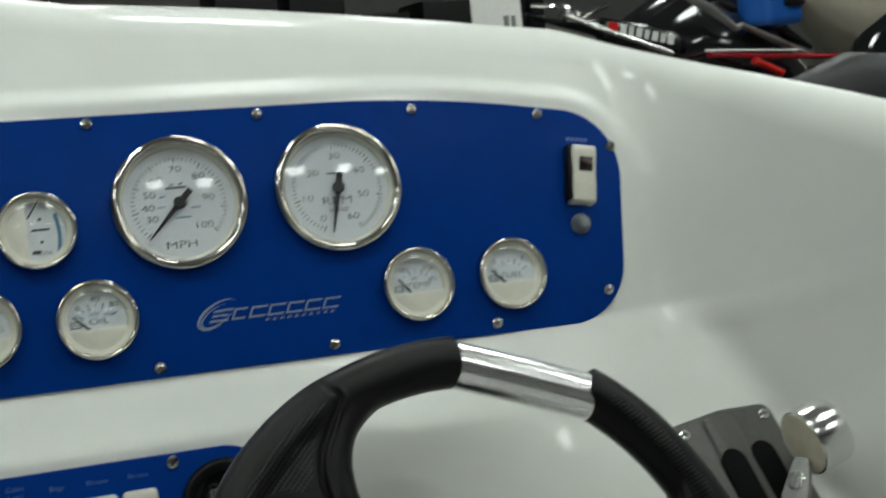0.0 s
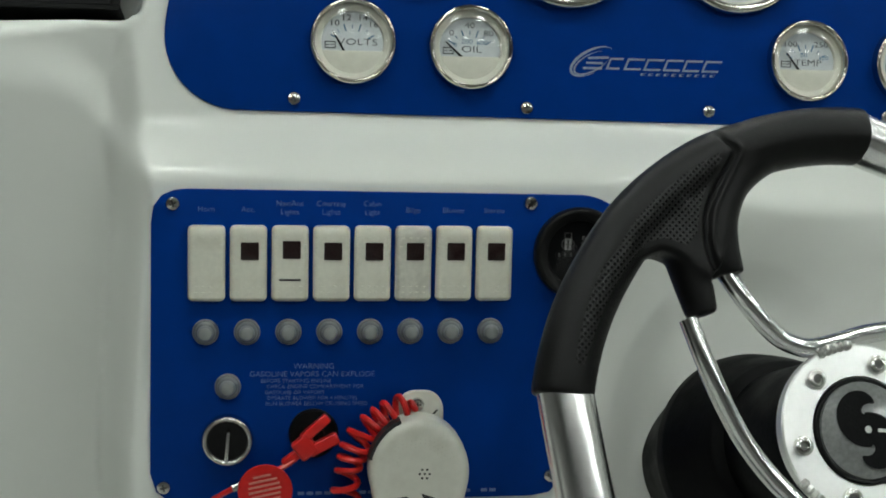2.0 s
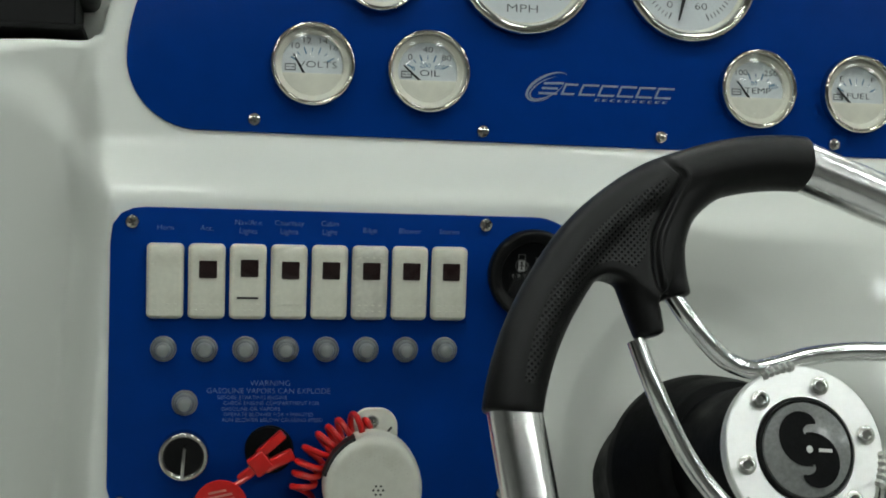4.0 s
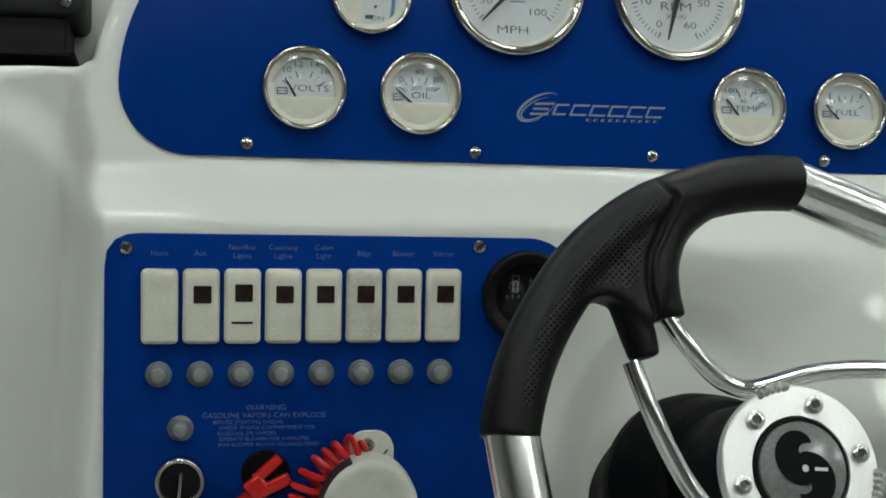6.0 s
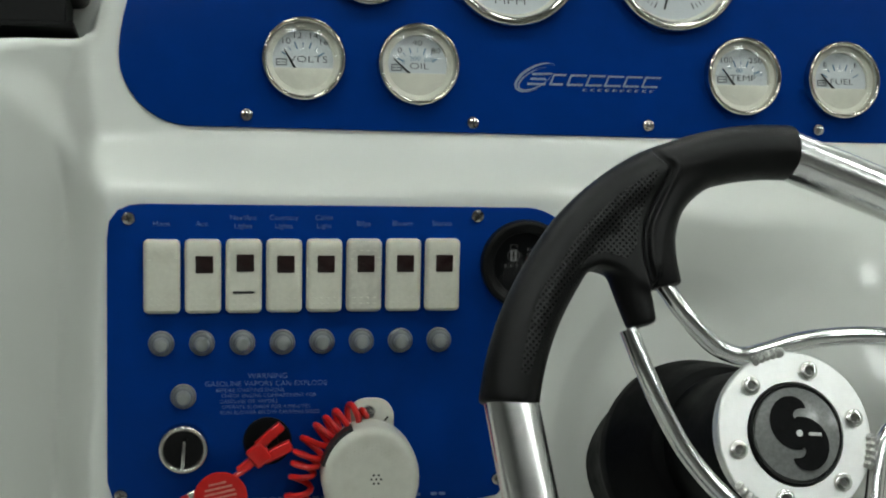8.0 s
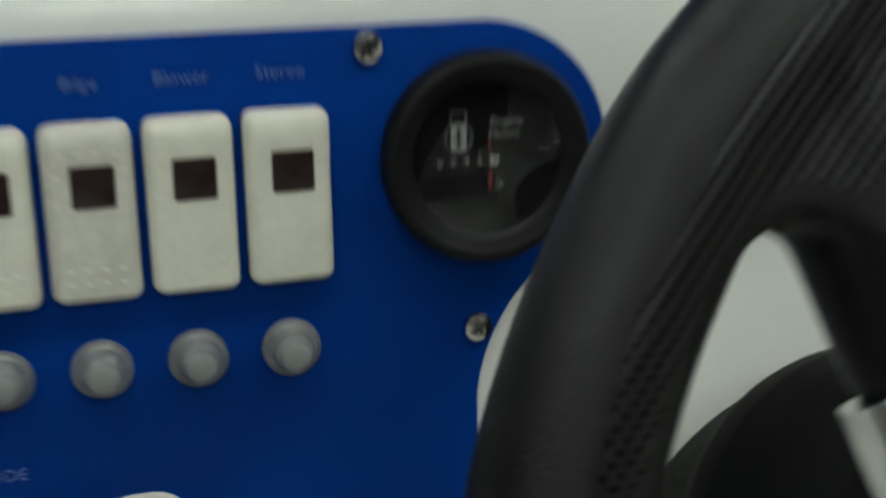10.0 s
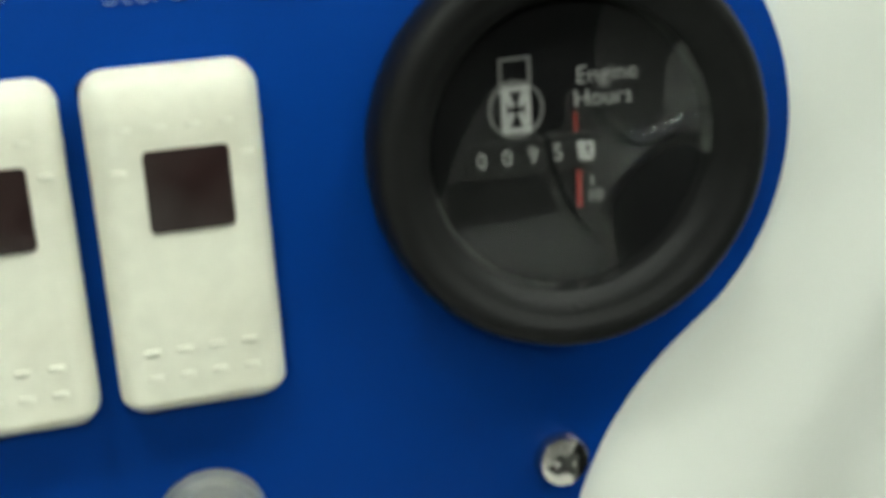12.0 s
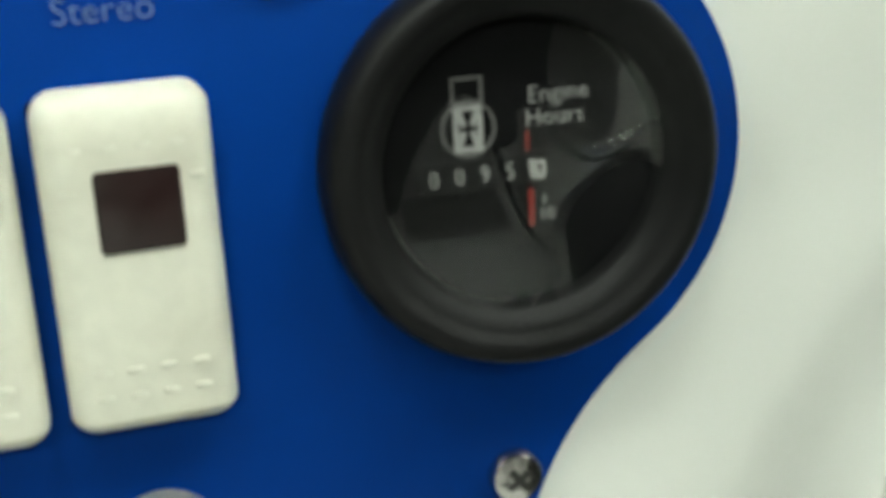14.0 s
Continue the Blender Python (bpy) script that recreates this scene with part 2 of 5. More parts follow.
def join(*bms):
    """Adds the later meshes to the first."""
    first = bms[0]
    for b in bms[1:]:
        me = bpy.data.meshes.new("tmp")
        b.to_mesh(me)
        b.free()
        first.from_mesh(me)
        bpy.data.meshes.remove(me)
    return first


def moved(bm, m):
    bmesh.ops.transform(bm, matrix=m, verts=bm.verts)
    return bm


def sweep(points, radius, seg=14, cap=True):
    """A tube along a path; radius is one number, or one number or (across, out) pair a point."""
    pts = [Vector(p) for p in points]
    n = len(pts)
    rad = radius if isinstance(radius, (list, tuple)) else [radius] * n
    bm = bmesh.new()
    tang = [(pts[min(i + 1, n - 1)] - pts[max(i - 1, 0)]).normalized() for i in range(n)]
    up = Vector((0, 0, 1)) if abs(tang[0].z) < 0.9 else Vector((1, 0, 0))
    rings = []
    for i in range(n):
        side = tang[i].cross(up).normalized()
        up = side.cross(tang[i]).normalized()
        ra, rb = rad[i] if isinstance(rad[i], (list, tuple)) else (rad[i], rad[i])
        rings.append([bm.verts.new(pts[i] + side * (ra * math.cos(2 * math.pi * k / seg)) + up * (rb * math.sin(2 * math.pi * k / seg))) for k in range(seg)])
    for a, b in zip(rings, rings[1:]):
        for k in range(seg):
            j = (k + 1) % seg
            bm.faces.new((a[k], a[j], b[j], b[k]))
    if cap:
        bm.faces.new(rings[0])
        bm.faces.new(rings[-1])
    return bm


def spline(ctrl, per=8):
    """A smooth path through the given points."""
    p = [Vector(c) for c in ctrl]
    p = [2 * p[0] - p[1]] + p + [2 * p[-1] - p[-2]]
    out = []
    for i in range(1, len(p) - 2):
        a, b, c, d = p[i - 1:i + 3]
        for k in range(per):
            t = k / per
            out.append(0.5 * (2 * b + (c - a) * t + (2 * a - 5 * b + 4 * c - d) * t * t + (3 * b - a - 3 * c + d) * t ** 3))
    out.append(p[-2])
    return out


def bars(rects, z0, z1):
    """Raised flat bars (x, y, width, height[, turn in degrees])."""
    bm = bmesh.new()
    for x, y, w, h, *turn in rects:
        a = radians(turn[0]) if turn else 0.0
        ca, sa = math.cos(a), math.sin(a)
        lo, hi = [], []
        for dx, dy in ((-w / 2, -h / 2), (w / 2, -h / 2), (w / 2, h / 2), (-w / 2, h / 2)):
            q = (x + dx * ca - dy * sa, y + dx * sa + dy * ca)
            lo.append(bm.verts.new((*q, z0)))
            hi.append(bm.verts.new((*q, z1)))
        bm.faces.new(hi)
        for k in range(4):
            j = (k + 1) % 4
            bm.faces.new((lo[k], lo[j], hi[j], hi[k]))
    return bm


def text_bm(body, size, width=1.0, align="CENTER", depth=0.0001):
    """Letters of the built-in font as a mesh; width stretches them."""
    c = bpy.data.curves.new("letters", "FONT")
    c.body, c.size, c.align_x, c.align_y, c.extrude = body, size, align, "CENTER", depth
    c.resolution_u, c.offset = 3, -0.014 * size
    ob = bpy.data.objects.new("letters", c)
    me = bpy.data.meshes.new_from_object(ob)
    bm = bmesh.new()
    bm.from_mesh(me)
    bmesh.ops.scale(bm, vec=(width, 1, 1), verts=bm.verts)
    bpy.data.objects.remove(ob)
    bpy.data.curves.remove(c)
    bpy.data.meshes.remove(me)
    return bm


def ring_marks(r0, r1, a0, a1, count, width, every=0, wide=0.0, longer=0.0):
    """Rows of dial ticks from angle a0 to a1 (degrees, clockwise from the right = negative)."""
    rects = []
    for k in range(count):
        a = a0 + (a1 - a0) * k / (count - 1)
        big = every and k % every == 0
        ra = r0 - (longer if big else 0)
        rm = (ra + r1) / 2
        rects.append((rm * math.cos(radians(a)), rm * math.sin(radians(a)), r1 - ra, wide if big else width, a))
    return rects


# panel frames: x right, y up, z towards the driver
def on_upper(x, z, out=0.0, turn=0.0):
    return Matrix.Translation((x, -out, z)) @ pose(0, 0, 0, 90, 0, 0) @ pose(0, 0, 0, 0, 0, turn)


PLANE = (-0.0482, -0.146, -0.0401)  # the switch panel: depth at the origin, slope up, slope along


def on_lower(x, z, out=0.0, turn=0.0):
    a, b, c = PLANE
    n = Vector((c, -1, b)).normalized()
    up = Vector((0, b, 1))
    up = (up - n * up.dot(n)).normalized()
    side = up.cross(n)
    m = Matrix.Identity(4)
    m.col[0][:3], m.col[1][:3], m.col[2][:3] = side, up, n
    m.translation = Vector((x, a + b * z + c * x, z)) + n * out
    return m @ pose(0, 0, 0, 0, 0, turn)


# ---------------------------------------------------------------- dash moulding
UPPER = rounded([(-0.2565, -0.0045, 0.050), (-0.2465, 0.110, 0.17), (-0.150, 0.1985, 0.13), (0.240, 0.1935, 1.2), (0.4185, 0.1640, 0.055), (0.3905, -0.0115, 0.056)], 12)


def lower_outline():
    """The switch panel: square at one end, wrapped round the hour meter and cut back along the wheel's recess."""
    pts = [(-0.259, -0.085), (-0.2575, -0.074), (-0.252, -0.0665), (-0.244, -0.063), (-0.235, -0.0622), (0.02, -0.0645)]
    for k in range(37):
        a = radians(86 - 138 * k / 36)
        pts.append((0.0283 + 0.0400 * math.cos(a), -0.1046 + 0.0400 * math.sin(a)))
    for k in range(17):
        a = radians(128 + 52 * k / 16)
        pts.append((0.0841 + 0.0578 * math.cos(a), -0.1848 + 0.0575 * math.sin(a)))
    pts += [(0.0262, -0.202), (0.0235, -0.235), (0.0200, -0.262), (0.013, -0.270), (0.0, -0.2725), (-0.235, -0.2745), (-0.247, -0.272), (-0.256, -0.265), (-0.2600, -0.252)]
    return pts


LOWER = lower_outline()


def distance_to(outline, X, Z):
    """Signed distance to a closed outline, positive outside."""
    best = np.full(X.shape, 9.0)
    inside = np.zeros(X.shape, bool)
    n = len(outline)
    for i in range(n):
        (x0, z0), (x1, z1) = outline[i], outline[(i + 1) % n]
        dx, dz = x1 - x0, z1 - z0
        t = np.clip(((X - x0) * dx + (Z - z0) * dz) / (dx * dx + dz * dz + 1e-12), 0, 1)
        best = np.minimum(best, np.hypot(X - x0 - t * dx, Z - z0 - t * dz))
        if abs(dz) > 1e-9:
            inside ^= ((z0 > Z) != (z1 > Z)) & (X < x0 + (Z - z0) * dx / dz)
    return np.where(inside, -best, best)


def ease(v, a, b):
    t = np.clip((v - a) / (b - a), 0, 1)
    return t * t * (3 - 2 * t)


def dash_depth(X, Z):
    """Depth of the moulding's face at each place along (X) and up (Z) the dash."""
    a, b, c = PLANE
    sd = distance_to(UPPER, X, Z)
    upper = 0.0025 + 0.016 * ease(sd, 0.010, 0.030) + 0.225 * (sd - 0.018 + np.sqrt((sd - 0.018) ** 2 + 0.0001))
    upper = np.where((Z < 0.03), 0.0025, upper)
    upper = 0.0025 + (upper - 0.0025) * ease(Z, 0.02 + 0.06 * ease(X, 0.20, 0.40), 0.10 + 0.13 * ease(X, 0.20, 0.40)) * (1 - ease(X, 0.33, 0.56))
    lower = a + b * Z + c * np.minimum(X, 0.10) + 0.0025
    # right of the switch panel the face comes forward to carry the throttle; round the steering column it is hollowed out
    lower = lower - 0.026 * ease(-Z, 0.09, 0.30) * ease(X, 0.050, 0.12)
    q = np.hypot((X - 0.150) / 0.098, (Z + 0.235) / 0.128)
    wall = np.clip((1.0 - q) / 0.30, 0, 1)
    wall = np.where(wall < 0.12, wall ** 2 / 0.24, wall - 0.06) / 0.94
    lower = lower + 0.007 * np.where(wall > 0.6, 1 - (1 - wall) ** 2 / 0.8 , wall / 0.6 * 0.8) * (1 - ease(X, 0.13, 0.26) * ease(Z, -0.24, -0.16))
    # sloping ledge between the two faces, hollow above and rounded below
    t = np.clip((-0.008 - Z) / (0.052 + 0.02 * ease(X, 0.05, 0.20)), 0, 1)
    k = t * t * (3 - 2 * t)
    y = upper * (1 - k) + lower * k
    y = np.where(t >= 1, lower, y)
    # sloping nose that carries the throttle
    d = np.maximum(-0.004 - Z, 0)
    nose = 0.0025 - 0.52 * (np.sqrt(d * d + 0.000016) - 0.004)
    w = ease(X, 0.17, 0.41)
    y = np.where(d > 0, y * (1 - w) + nose * w, y)
    # the cockpit side sweeps towards the driver
    side = 0.5 * (np.maximum(X - 0.415, 0) / 0.185) ** 2.2
    wall = 0.0025 - side + 0.8 * np.maximum(0.415 - X, 0)
    h = np.clip(0.5 + 0.5 * (wall - y) / 0.022, 0, 1)
    met = wall * (1 - h) + y * h - 0.022 * h * (1 - h)
    b = ease(-Z, 0.0, 0.04)
    y = (y - side) * (1 - b) + met * b
    # left edge of the pod falls back to a shelf and a lower face
    crease = 0.028 - 0.062 * np.exp(-np.clip(-0.279 - X, 0, 1) / 0.019)
    left = 0.004 + 0.010 * ease(Z, crease - 0.020, crease + 0.024) + 0.11 * ease(Z, 0.056, 0.067) + 0.30 * np.clip(0.055 - Z, 0, 0.45)
    side = -0.2735 + 0.007 * np.exp(-((Z + 0.075) / 0.045) ** 2) - 0.006 * ease(-Z, 0.15, 0.24) - X
    away = np.minimum(sd - 0.018, np.maximum(side, Z - 0.06))
    crisp = ease(Z, -0.015, 0.05)
    f = ease(away, -0.009 + 0.007 * crisp, 0.026 - 0.013 * crisp)
    f = np.where((X > -0.1) | ((Z > 0.15) & (X > -0.20)), 0, f)
    return y * (1 - f) + np.maximum(left, y) * f


def rim_height(X):
    """Height of the dash's top edge, falling along the cockpit side."""
    r = np.maximum(X + 0.02, 0)
    return 0.3250 + 0.005 * np.exp(-((X - 0.36) / 0.10) ** 2) - 0.016 * ease(X, 0.42, 0.62) - 0.07 * r - 0.15 * r ** 2 - 5.1 * np.maximum(X - 0.40, 0) ** 1.89 + 0.2 * np.clip(-0.02 - X, 0, 0.1)


def dash_mesh():
    nx, nz = 420, 300
    xs = np.concatenate([np.linspace(-0.80, -0.33, 40, endpoint=False), np.linspace(-0.33, 0.58, nx - 60, endpoint=False), np.linspace(0.58, 0.66, 20)])
    us = np.concatenate([np.linspace(0, 0.18, 30, endpoint=False), np.linspace(0.18, 0.94, nz - 60, endpoint=False), 1 - 0.06 * np.linspace(1, 0, 60) ** 1.6])
    X, W = np.meshgrid(xs, us)
    top = rim_height(X)
    Z = -0.75 + (top + 0.75) * W
    Y = dash_depth(X, Z)
    # rounded top edge
    over = np.clip((Z - (top - 0.050)) / 0.050, 0, 1)
    turn = 1 - np.sqrt(np.maximum(1 - over ** 2, 0))
    Y = Y + 0.045 * turn * (1 - 0.6 * ease(X, 0.42, 0.54))
    X = X + 0.030 * turn * ease(X, 0.42, 0.54)
    n, m = X.shape
    # deck behind the edge
    back = [(0.05, -0.004), (0.35, -0.12)]
    verts = np.stack([X, Y, Z], -1).reshape(-1, 3).tolist()
    faces = [(i * m + j, i * m + j + 1, (i + 1) * m + j + 1, (i + 1) * m + j) for i in range(n - 1) for j in range(m - 1)]
    last = (n - 1) * m
    for dy, dz in back:
        base = len(verts)
        for j in range(m):
            x, y, z = verts[(n - 1) * m + j]
            verts.append((x, y + dy, z + dz))
        faces += [(last + j, last + j + 1, base + j + 1, base + j) for j in range(m - 1)]
        last = base
    me = bpy.data.meshes.new("dash_moulding")
    me.from_pydata(verts, [], faces)
    me.polygons.foreach_set("use_smooth", [True] * len(me.polygons))
    me.materials.append(GELCOAT)
    return me


dash = new("dashboard", dash_mesh())
dash.matrix_basis = DASH
tagged(dash, "white gelcoat boat dashboard moulding with two instrument faces", "dashboard", kind="structure")


# ---------------------------------------------------------------- screws and panels
def screw_bm(r=0.0048, h=0.0026):
    """Pan-head screw, left uncut; dark bars on top stand for its cross recess."""
    bm = lathe([(r, 0), (r, h * 0.35), (r * 0.86, h * 0.8), (r * 0.5, h), (0, h * 1.05)], 20)
    return bm


SCREW = mesh_of("screw", screw_bm(), STAINLESS)
# dark cross laid on the head in place of a shaded recess
CROSS = mesh_of("cross_shade", bars([(0, 0, 0.0048, 0.0012), (0, 0.0015, 0.0012, 0.0019), (0, -0.0015, 0.0012, 0.0019)], 0.0022, 0.00282), SHADEDSTEEL)


def add_screws(panel, frame_of, places, inv):
    rng = random.Random(4)
    for x, z in places:
        m = inv @ frame_of(x, z, 0.0, rng.uniform(0, 90))
        s = part("screw", SCREW, None, panel, "stainless cross-head screw", m)
        part("recess", CROSS, None, s)


upper_panel = thing("instrument_panel", on_upper(0, 0), "glossy blue metal instrument panel screwed to white dash", "panel")
part("plate", slab(UPPER, -0.0025, 0.0, 0.0008), BLUE, upper_panel)
add_screws(upper_panel, on_upper, [(-0.164, 0.0032), (0.0, 0.0), (0.135, 0.0), (0.273, -0.0013), (0.378, 0.0137), (0.405, 0.1367), (0.3414, 0.1702), (0.230, 0.1831), (0.101, 0.1887), (-0.0302, 0.1909), (-0.1543, 0.1688), (-0.2191, 0.1108)], on_upper(0, 0).inverted())

lower_panel = thing("switch_panel", on_lower(0, 0), "blue metal switch panel with printed labels on white dash", "panel")
LOW_INV = on_lower(0, 0).inverted()
low2d = [(LOW_INV @ on_lower(x, z)).translation for x, z in LOWER]
part("plate", slab([(v.x, v.y) for v in low2d], -0.0025, 0.0, 0.0008), BLUE, lower_panel)
add_screws(lower_panel, on_lower, [(-0.2446, -0.0719), (-0.0056, -0.0704), (0.0263, -0.1574), (-0.2509, -0.2616), (0.013, -0.258)], LOW_INV)


# ---------------------------------------------------------------- gauges
def cap(r, h, z, rings=9, seg=56):
    """A spherical cap of that radius and rise."""
    R = (r * r + h * h) / (2 * h)
    top = math.asin(r / R)
    return lathe([(R * math.sin(top * (1 - k / rings)), z + R * math.cos(top * (1 - k / rings)) - R + h) for k in range(rings)] + [(0, z + h)], seg)


def gauge_base(name, x, z, r, label, group):
    g = thing(name, on_upper(x, z), label, "gauge", group)
    e = 0.070 * r
    part("bezel", lathe([(r * 0.985, 0), (r, 0.0012)] + [(r - e + e * math.cos(radians(a)), 0.0055 + 0.0042 * math.sin(radians(a))) for a in range(0, 181, 15)] + [(r - 2 * e, 0.0030)], 72), BEZEL, g, "polished chrome bezel", angle=80)
    inner = [(r * 0.880, 0.0042), (r * 0.835, 0.0034), (r * 0.810, 0.0012)] if r > 0.04 else [(r * 0.880, 0.0042), (r * 0.76, 0.0040), (r * 0.725, 0.0034), (r * 0.715, 0.0009)]
    part("rim", lathe(inner, 64), CREAM, g, "cream inner rim")
    part("dial", lathe([(r * 0.86, 0.0008), (0, 0.0008)], 48), DIAL, g, "white dial face")
    return g


def add_lens(g, r):
    lens = part("lens", cap(r * 0.880, r * (0.095 if r > 0.04 else 0.21), 0.0050), GLASS, g, "domed clear lens")
    lens.visible_shadow = False


def needle(g, angle, length, width, tail, z, hub):
    """A pointer at that angle in degrees, from the right and upwards."""
    out = [(-tail, -width), (-tail, width), (0, width * 0.9), (length, width * 0.22), (length, -width * 0.22), (0, -width * 0.9)]
    n = part("needle", moved(slab(out, z, z + 0.0008), pose(0, 0, 0, 0, 0, angle)), NEEDLE, g, "slim black needle", smooth=False)
    if hub:
        part("hub", lathe([(hub, z - 0.0005), (hub, z + 0.002), (hub * 0.8, z + 0.0028), (0, z + 0.0028)], 24), NEEDLE, n)


def words(g, rows, mat=None, z=0.0011):
    """Printed words: (text, x, y, size, width)."""
    for body, x, y, size, width in rows:
        part("print", moved(text_bm(body, size, width), Matrix.Translation((x, y, z))), mat or INK, g, smooth=False)


def small_gauge(x, z, word, wide, numbers, small, pointer, sign=True):
    r = 0.0303
    g = gauge_base("small_gauge", x, z, r, "small round chrome gauge marked %s on blue panel" % word, "small gauges")
    part("shield", slab([(-0.0225, -0.0062), (0.0225, -0.0062), *[(0.0240 * math.cos(radians(a)), 0.0240 * math.sin(radians(a))) for a in range(-17, -168, -8)]], 0.0009, 0.0036, 0.0003), CREAM, g, "cream lower half of the dial")
    words(g, [(word, *wide[:2], 0.0066, wide[2])] + [(n, x, y, 0.0060, 1.25) for n, x, y in numbers])
    if small:
        words(g, [(n, x, y, 0.0046, 1.2) for n, x, y in small], BLUEINK)
    marks = []
    for k in range(7):
        a = radians(150 - 20 * k)
        long = 0.0052 if k % 2 == 0 else 0.0030
        marks.append((0.0150 * math.cos(a), -0.0030 + 0.0140 * math.sin(a), long, 0.0008 if k % 2 == 0 else 0.0004, math.degrees(a)))
    part("marks", bars(marks, 0.0009, 0.0012), BLUEINK, g, smooth=False)
    if sign:
        part("sign", bars([(-0.0155, 0.0002, 0.0075, 0.0006), (-0.0155, -0.0040, 0.0075, 0.0006), (-0.0190, -0.0019, 0.0006, 0.0046), (-0.0120, -0.0019, 0.0006, 0.0046), (-0.0172, -0.0019, 0.0022, 0.0005), (-0.0138, -0.0019, 0.0022, 0.0005)], 0.0009, 0.0012), INK, g, "small printed sign", smooth=False)
    out = [(0, -0.0009), (0, 0.0009), (0.0160, 0.0004), (0.0160, -0.0004)]
    part("needle", moved(slab(out, 0.0018, 0.0024), pose(-0.0058, -0.0066, 0, 0, 0, pointer)), NEEDLE, g, "slim black needle", smooth=False)
    add_lens(g, r)


small_gauge(-0.1238, 0.0432, "VOLTS", (0.0036, 0.0002, 1.45), (("10", -0.0125, 0.0132), ("12", -0.0042, 0.0172), ("14", 0.0072, 0.0172), ("16", 0.0145, 0.0128)), (), 119)
small_gauge(-0.0408, 0.0412, "OIL", (0.0012, -0.0008, 1.45), (("0", -0.0130, 0.0105), ("40", 0.0, 0.0162), ("80", 0.0135, 0.0108)), (("0", -0.0105, 0.0022), ("200", -0.0020, 0.0048), ("600", 0.0088, 0.0040)), 137)
small_gauge(0.210, 0.038, "TEMP", (0.0015, -0.0008, 1.35), (("100", -0.0120, 0.0128), ("250", 0.0120, 0.0128)), (("80", -0.0015, 0.0050), ("120", 0.0135, 0.0030)), 126)
small_gauge(0.292, 0.037, "FUEL", (0.0012, -0.0008, 1.40), (("E", -0.0125, 0.0120), ("F", 0.0132, 0.0120)), (), 133)


def large_gauge(x, z, kind):
    r = 0.0523
    speed = kind == "speed"
    label = "large round chrome speedometer with white dial in MPH" if speed else "large round chrome tachometer with white RPM dial"
    g = gauge_base("speedometer" if speed else "tachometer", x, z, r, label, "large gauges")
    if speed:
        part("marks", bars(ring_marks(0.0335, 0.0365, 222, -42, 49, 0.0005, 6, 0.0008, 0.0015), 0.0009, 0.0011), INK, g, smooth=False)
        rows = [("MPH", -0.0020, -0.0322, 0.0086, 1.45)]
        for n, x, y in ((30, -0.0220, -0.0110), (40, -0.0238, -0.0020), (50, -0.0218, 0.0080), (60, -0.0158, 0.0190), (70, 0.0, 0.0268), (80, 0.0172, 0.0200), (90, 0.0228, 0.0030), (100, 0.0165, -0.0185)):
            rows.append((str(n), x, y, 0.0074, 1.4))
        words(g, rows)
        part("maker_mark", bars([(-0.001, 0.0125, 0.016, 0.0016), (-0.004, 0.015, 0.003, 0.0009), (0.003, 0.0155, 0.003, 0.0012, 30)], 0.0009, 0.0011), INK, g, smooth=False)
        part("fine_print", bars([(-0.012, 0.006, 0.006, 0.0008, 10), (-0.014, -0.002, 0.006, 0.0008), (0.012, -0.004, 0.007, 0.0012), (0.002, -0.011, 0.012, 0.0009), (-0.008, -0.007, 0.006, 0.0008)], 0.0009, 0.0011), BLUEINK, g, smooth=False)
        needle(g, 226, 0.0370, 0.0025, 0.0135, 0.0034, 0.0048)
    else:
        part("marks", bars(ring_marks(0.0338, 0.0372, 245, -65, 61, 0.0006, 10, 0.0009, 0.0015), 0.0009, 0.0011), INK, g, smooth=False)
        rows = [("RPM", -0.0015, -0.0100, 0.0092, 1.5), ("X 100", -0.0015, -0.0175, 0.0050, 1.3)]
        for n, x, y in ((0, -0.0150, -0.0235), (10, -0.0258, -0.0065), (20, -0.0185, 0.0136), (30, 0.0010, 0.0262), (40, 0.0195, 0.0130), (50, 0.0205, -0.0065), (60, 0.0095, -0.0238)):
            rows.append((str(n), x, y, 0.0076, 1.4))
        words(g, rows)
        part("maker_mark", bars([(-0.001, 0.0125, 0.012, 0.0014)], 0.0009, 0.0011), INK, g, smooth=False)
        needle(g, 256, 0.0365, 0.0026, 0.0125, 0.0034, 0.0048)
    add_lens(g, r)


large_gauge(0.031, 0.123, "speed")
large_gauge(0.157, 0.123, "rev")


def trim_gauge():
    r = 0.0297
    g = gauge_base("trim_gauge", -0.076, 0.112, r, "small round chrome trim gauge with side scale", "small gauges")
    part("shield", slab([(-0.0065, 0.021), *[(0.0236 * math.cos(radians(a)), 0.0236 * math.sin(radians(a))) for a in range(112, 252, 8)], (-0.0065, -0.021)], 0.0009, 0.003, 0.0003), CREAM, g, "cream half of the dial")
    part("marks", bars([(0.0035, 0.009, 0.002, 0.002, 45), (0.0035, -0.008, 0.002, 0.002, 45), (0.0035, 0.0012, 0.013, 0.0014), (-0.001, -0.0155, 0.006, 0.0028)], 0.0009, 0.0012), INK, g, smooth=False)
    part("scale_band", bars([(0.0150 + 0.0015 * math.cos(k / 9 * math.pi - math.pi / 2), -0.016 + 0.003 * k, 0.0026, 0.0033, 8 - 1.6 * k) for k in range(10)], 0.0009, 0.0012), BLUEINK, g, smooth=False)
    words(g, [("ON", 0.0045, -0.0165, 0.0055, 1.2)])
    part("needle", moved(slab([(-0.006, -0.0006), (-0.006, 0.0006), (0.010, 0.0003), (0.010, -0.0003)], 0.0032, 0.004), pose(-0.0015, 0.0150, 0, 0, 0, 55)), NEEDLE, g, smooth=False)
    add_lens(g, r)


trim_gauge()

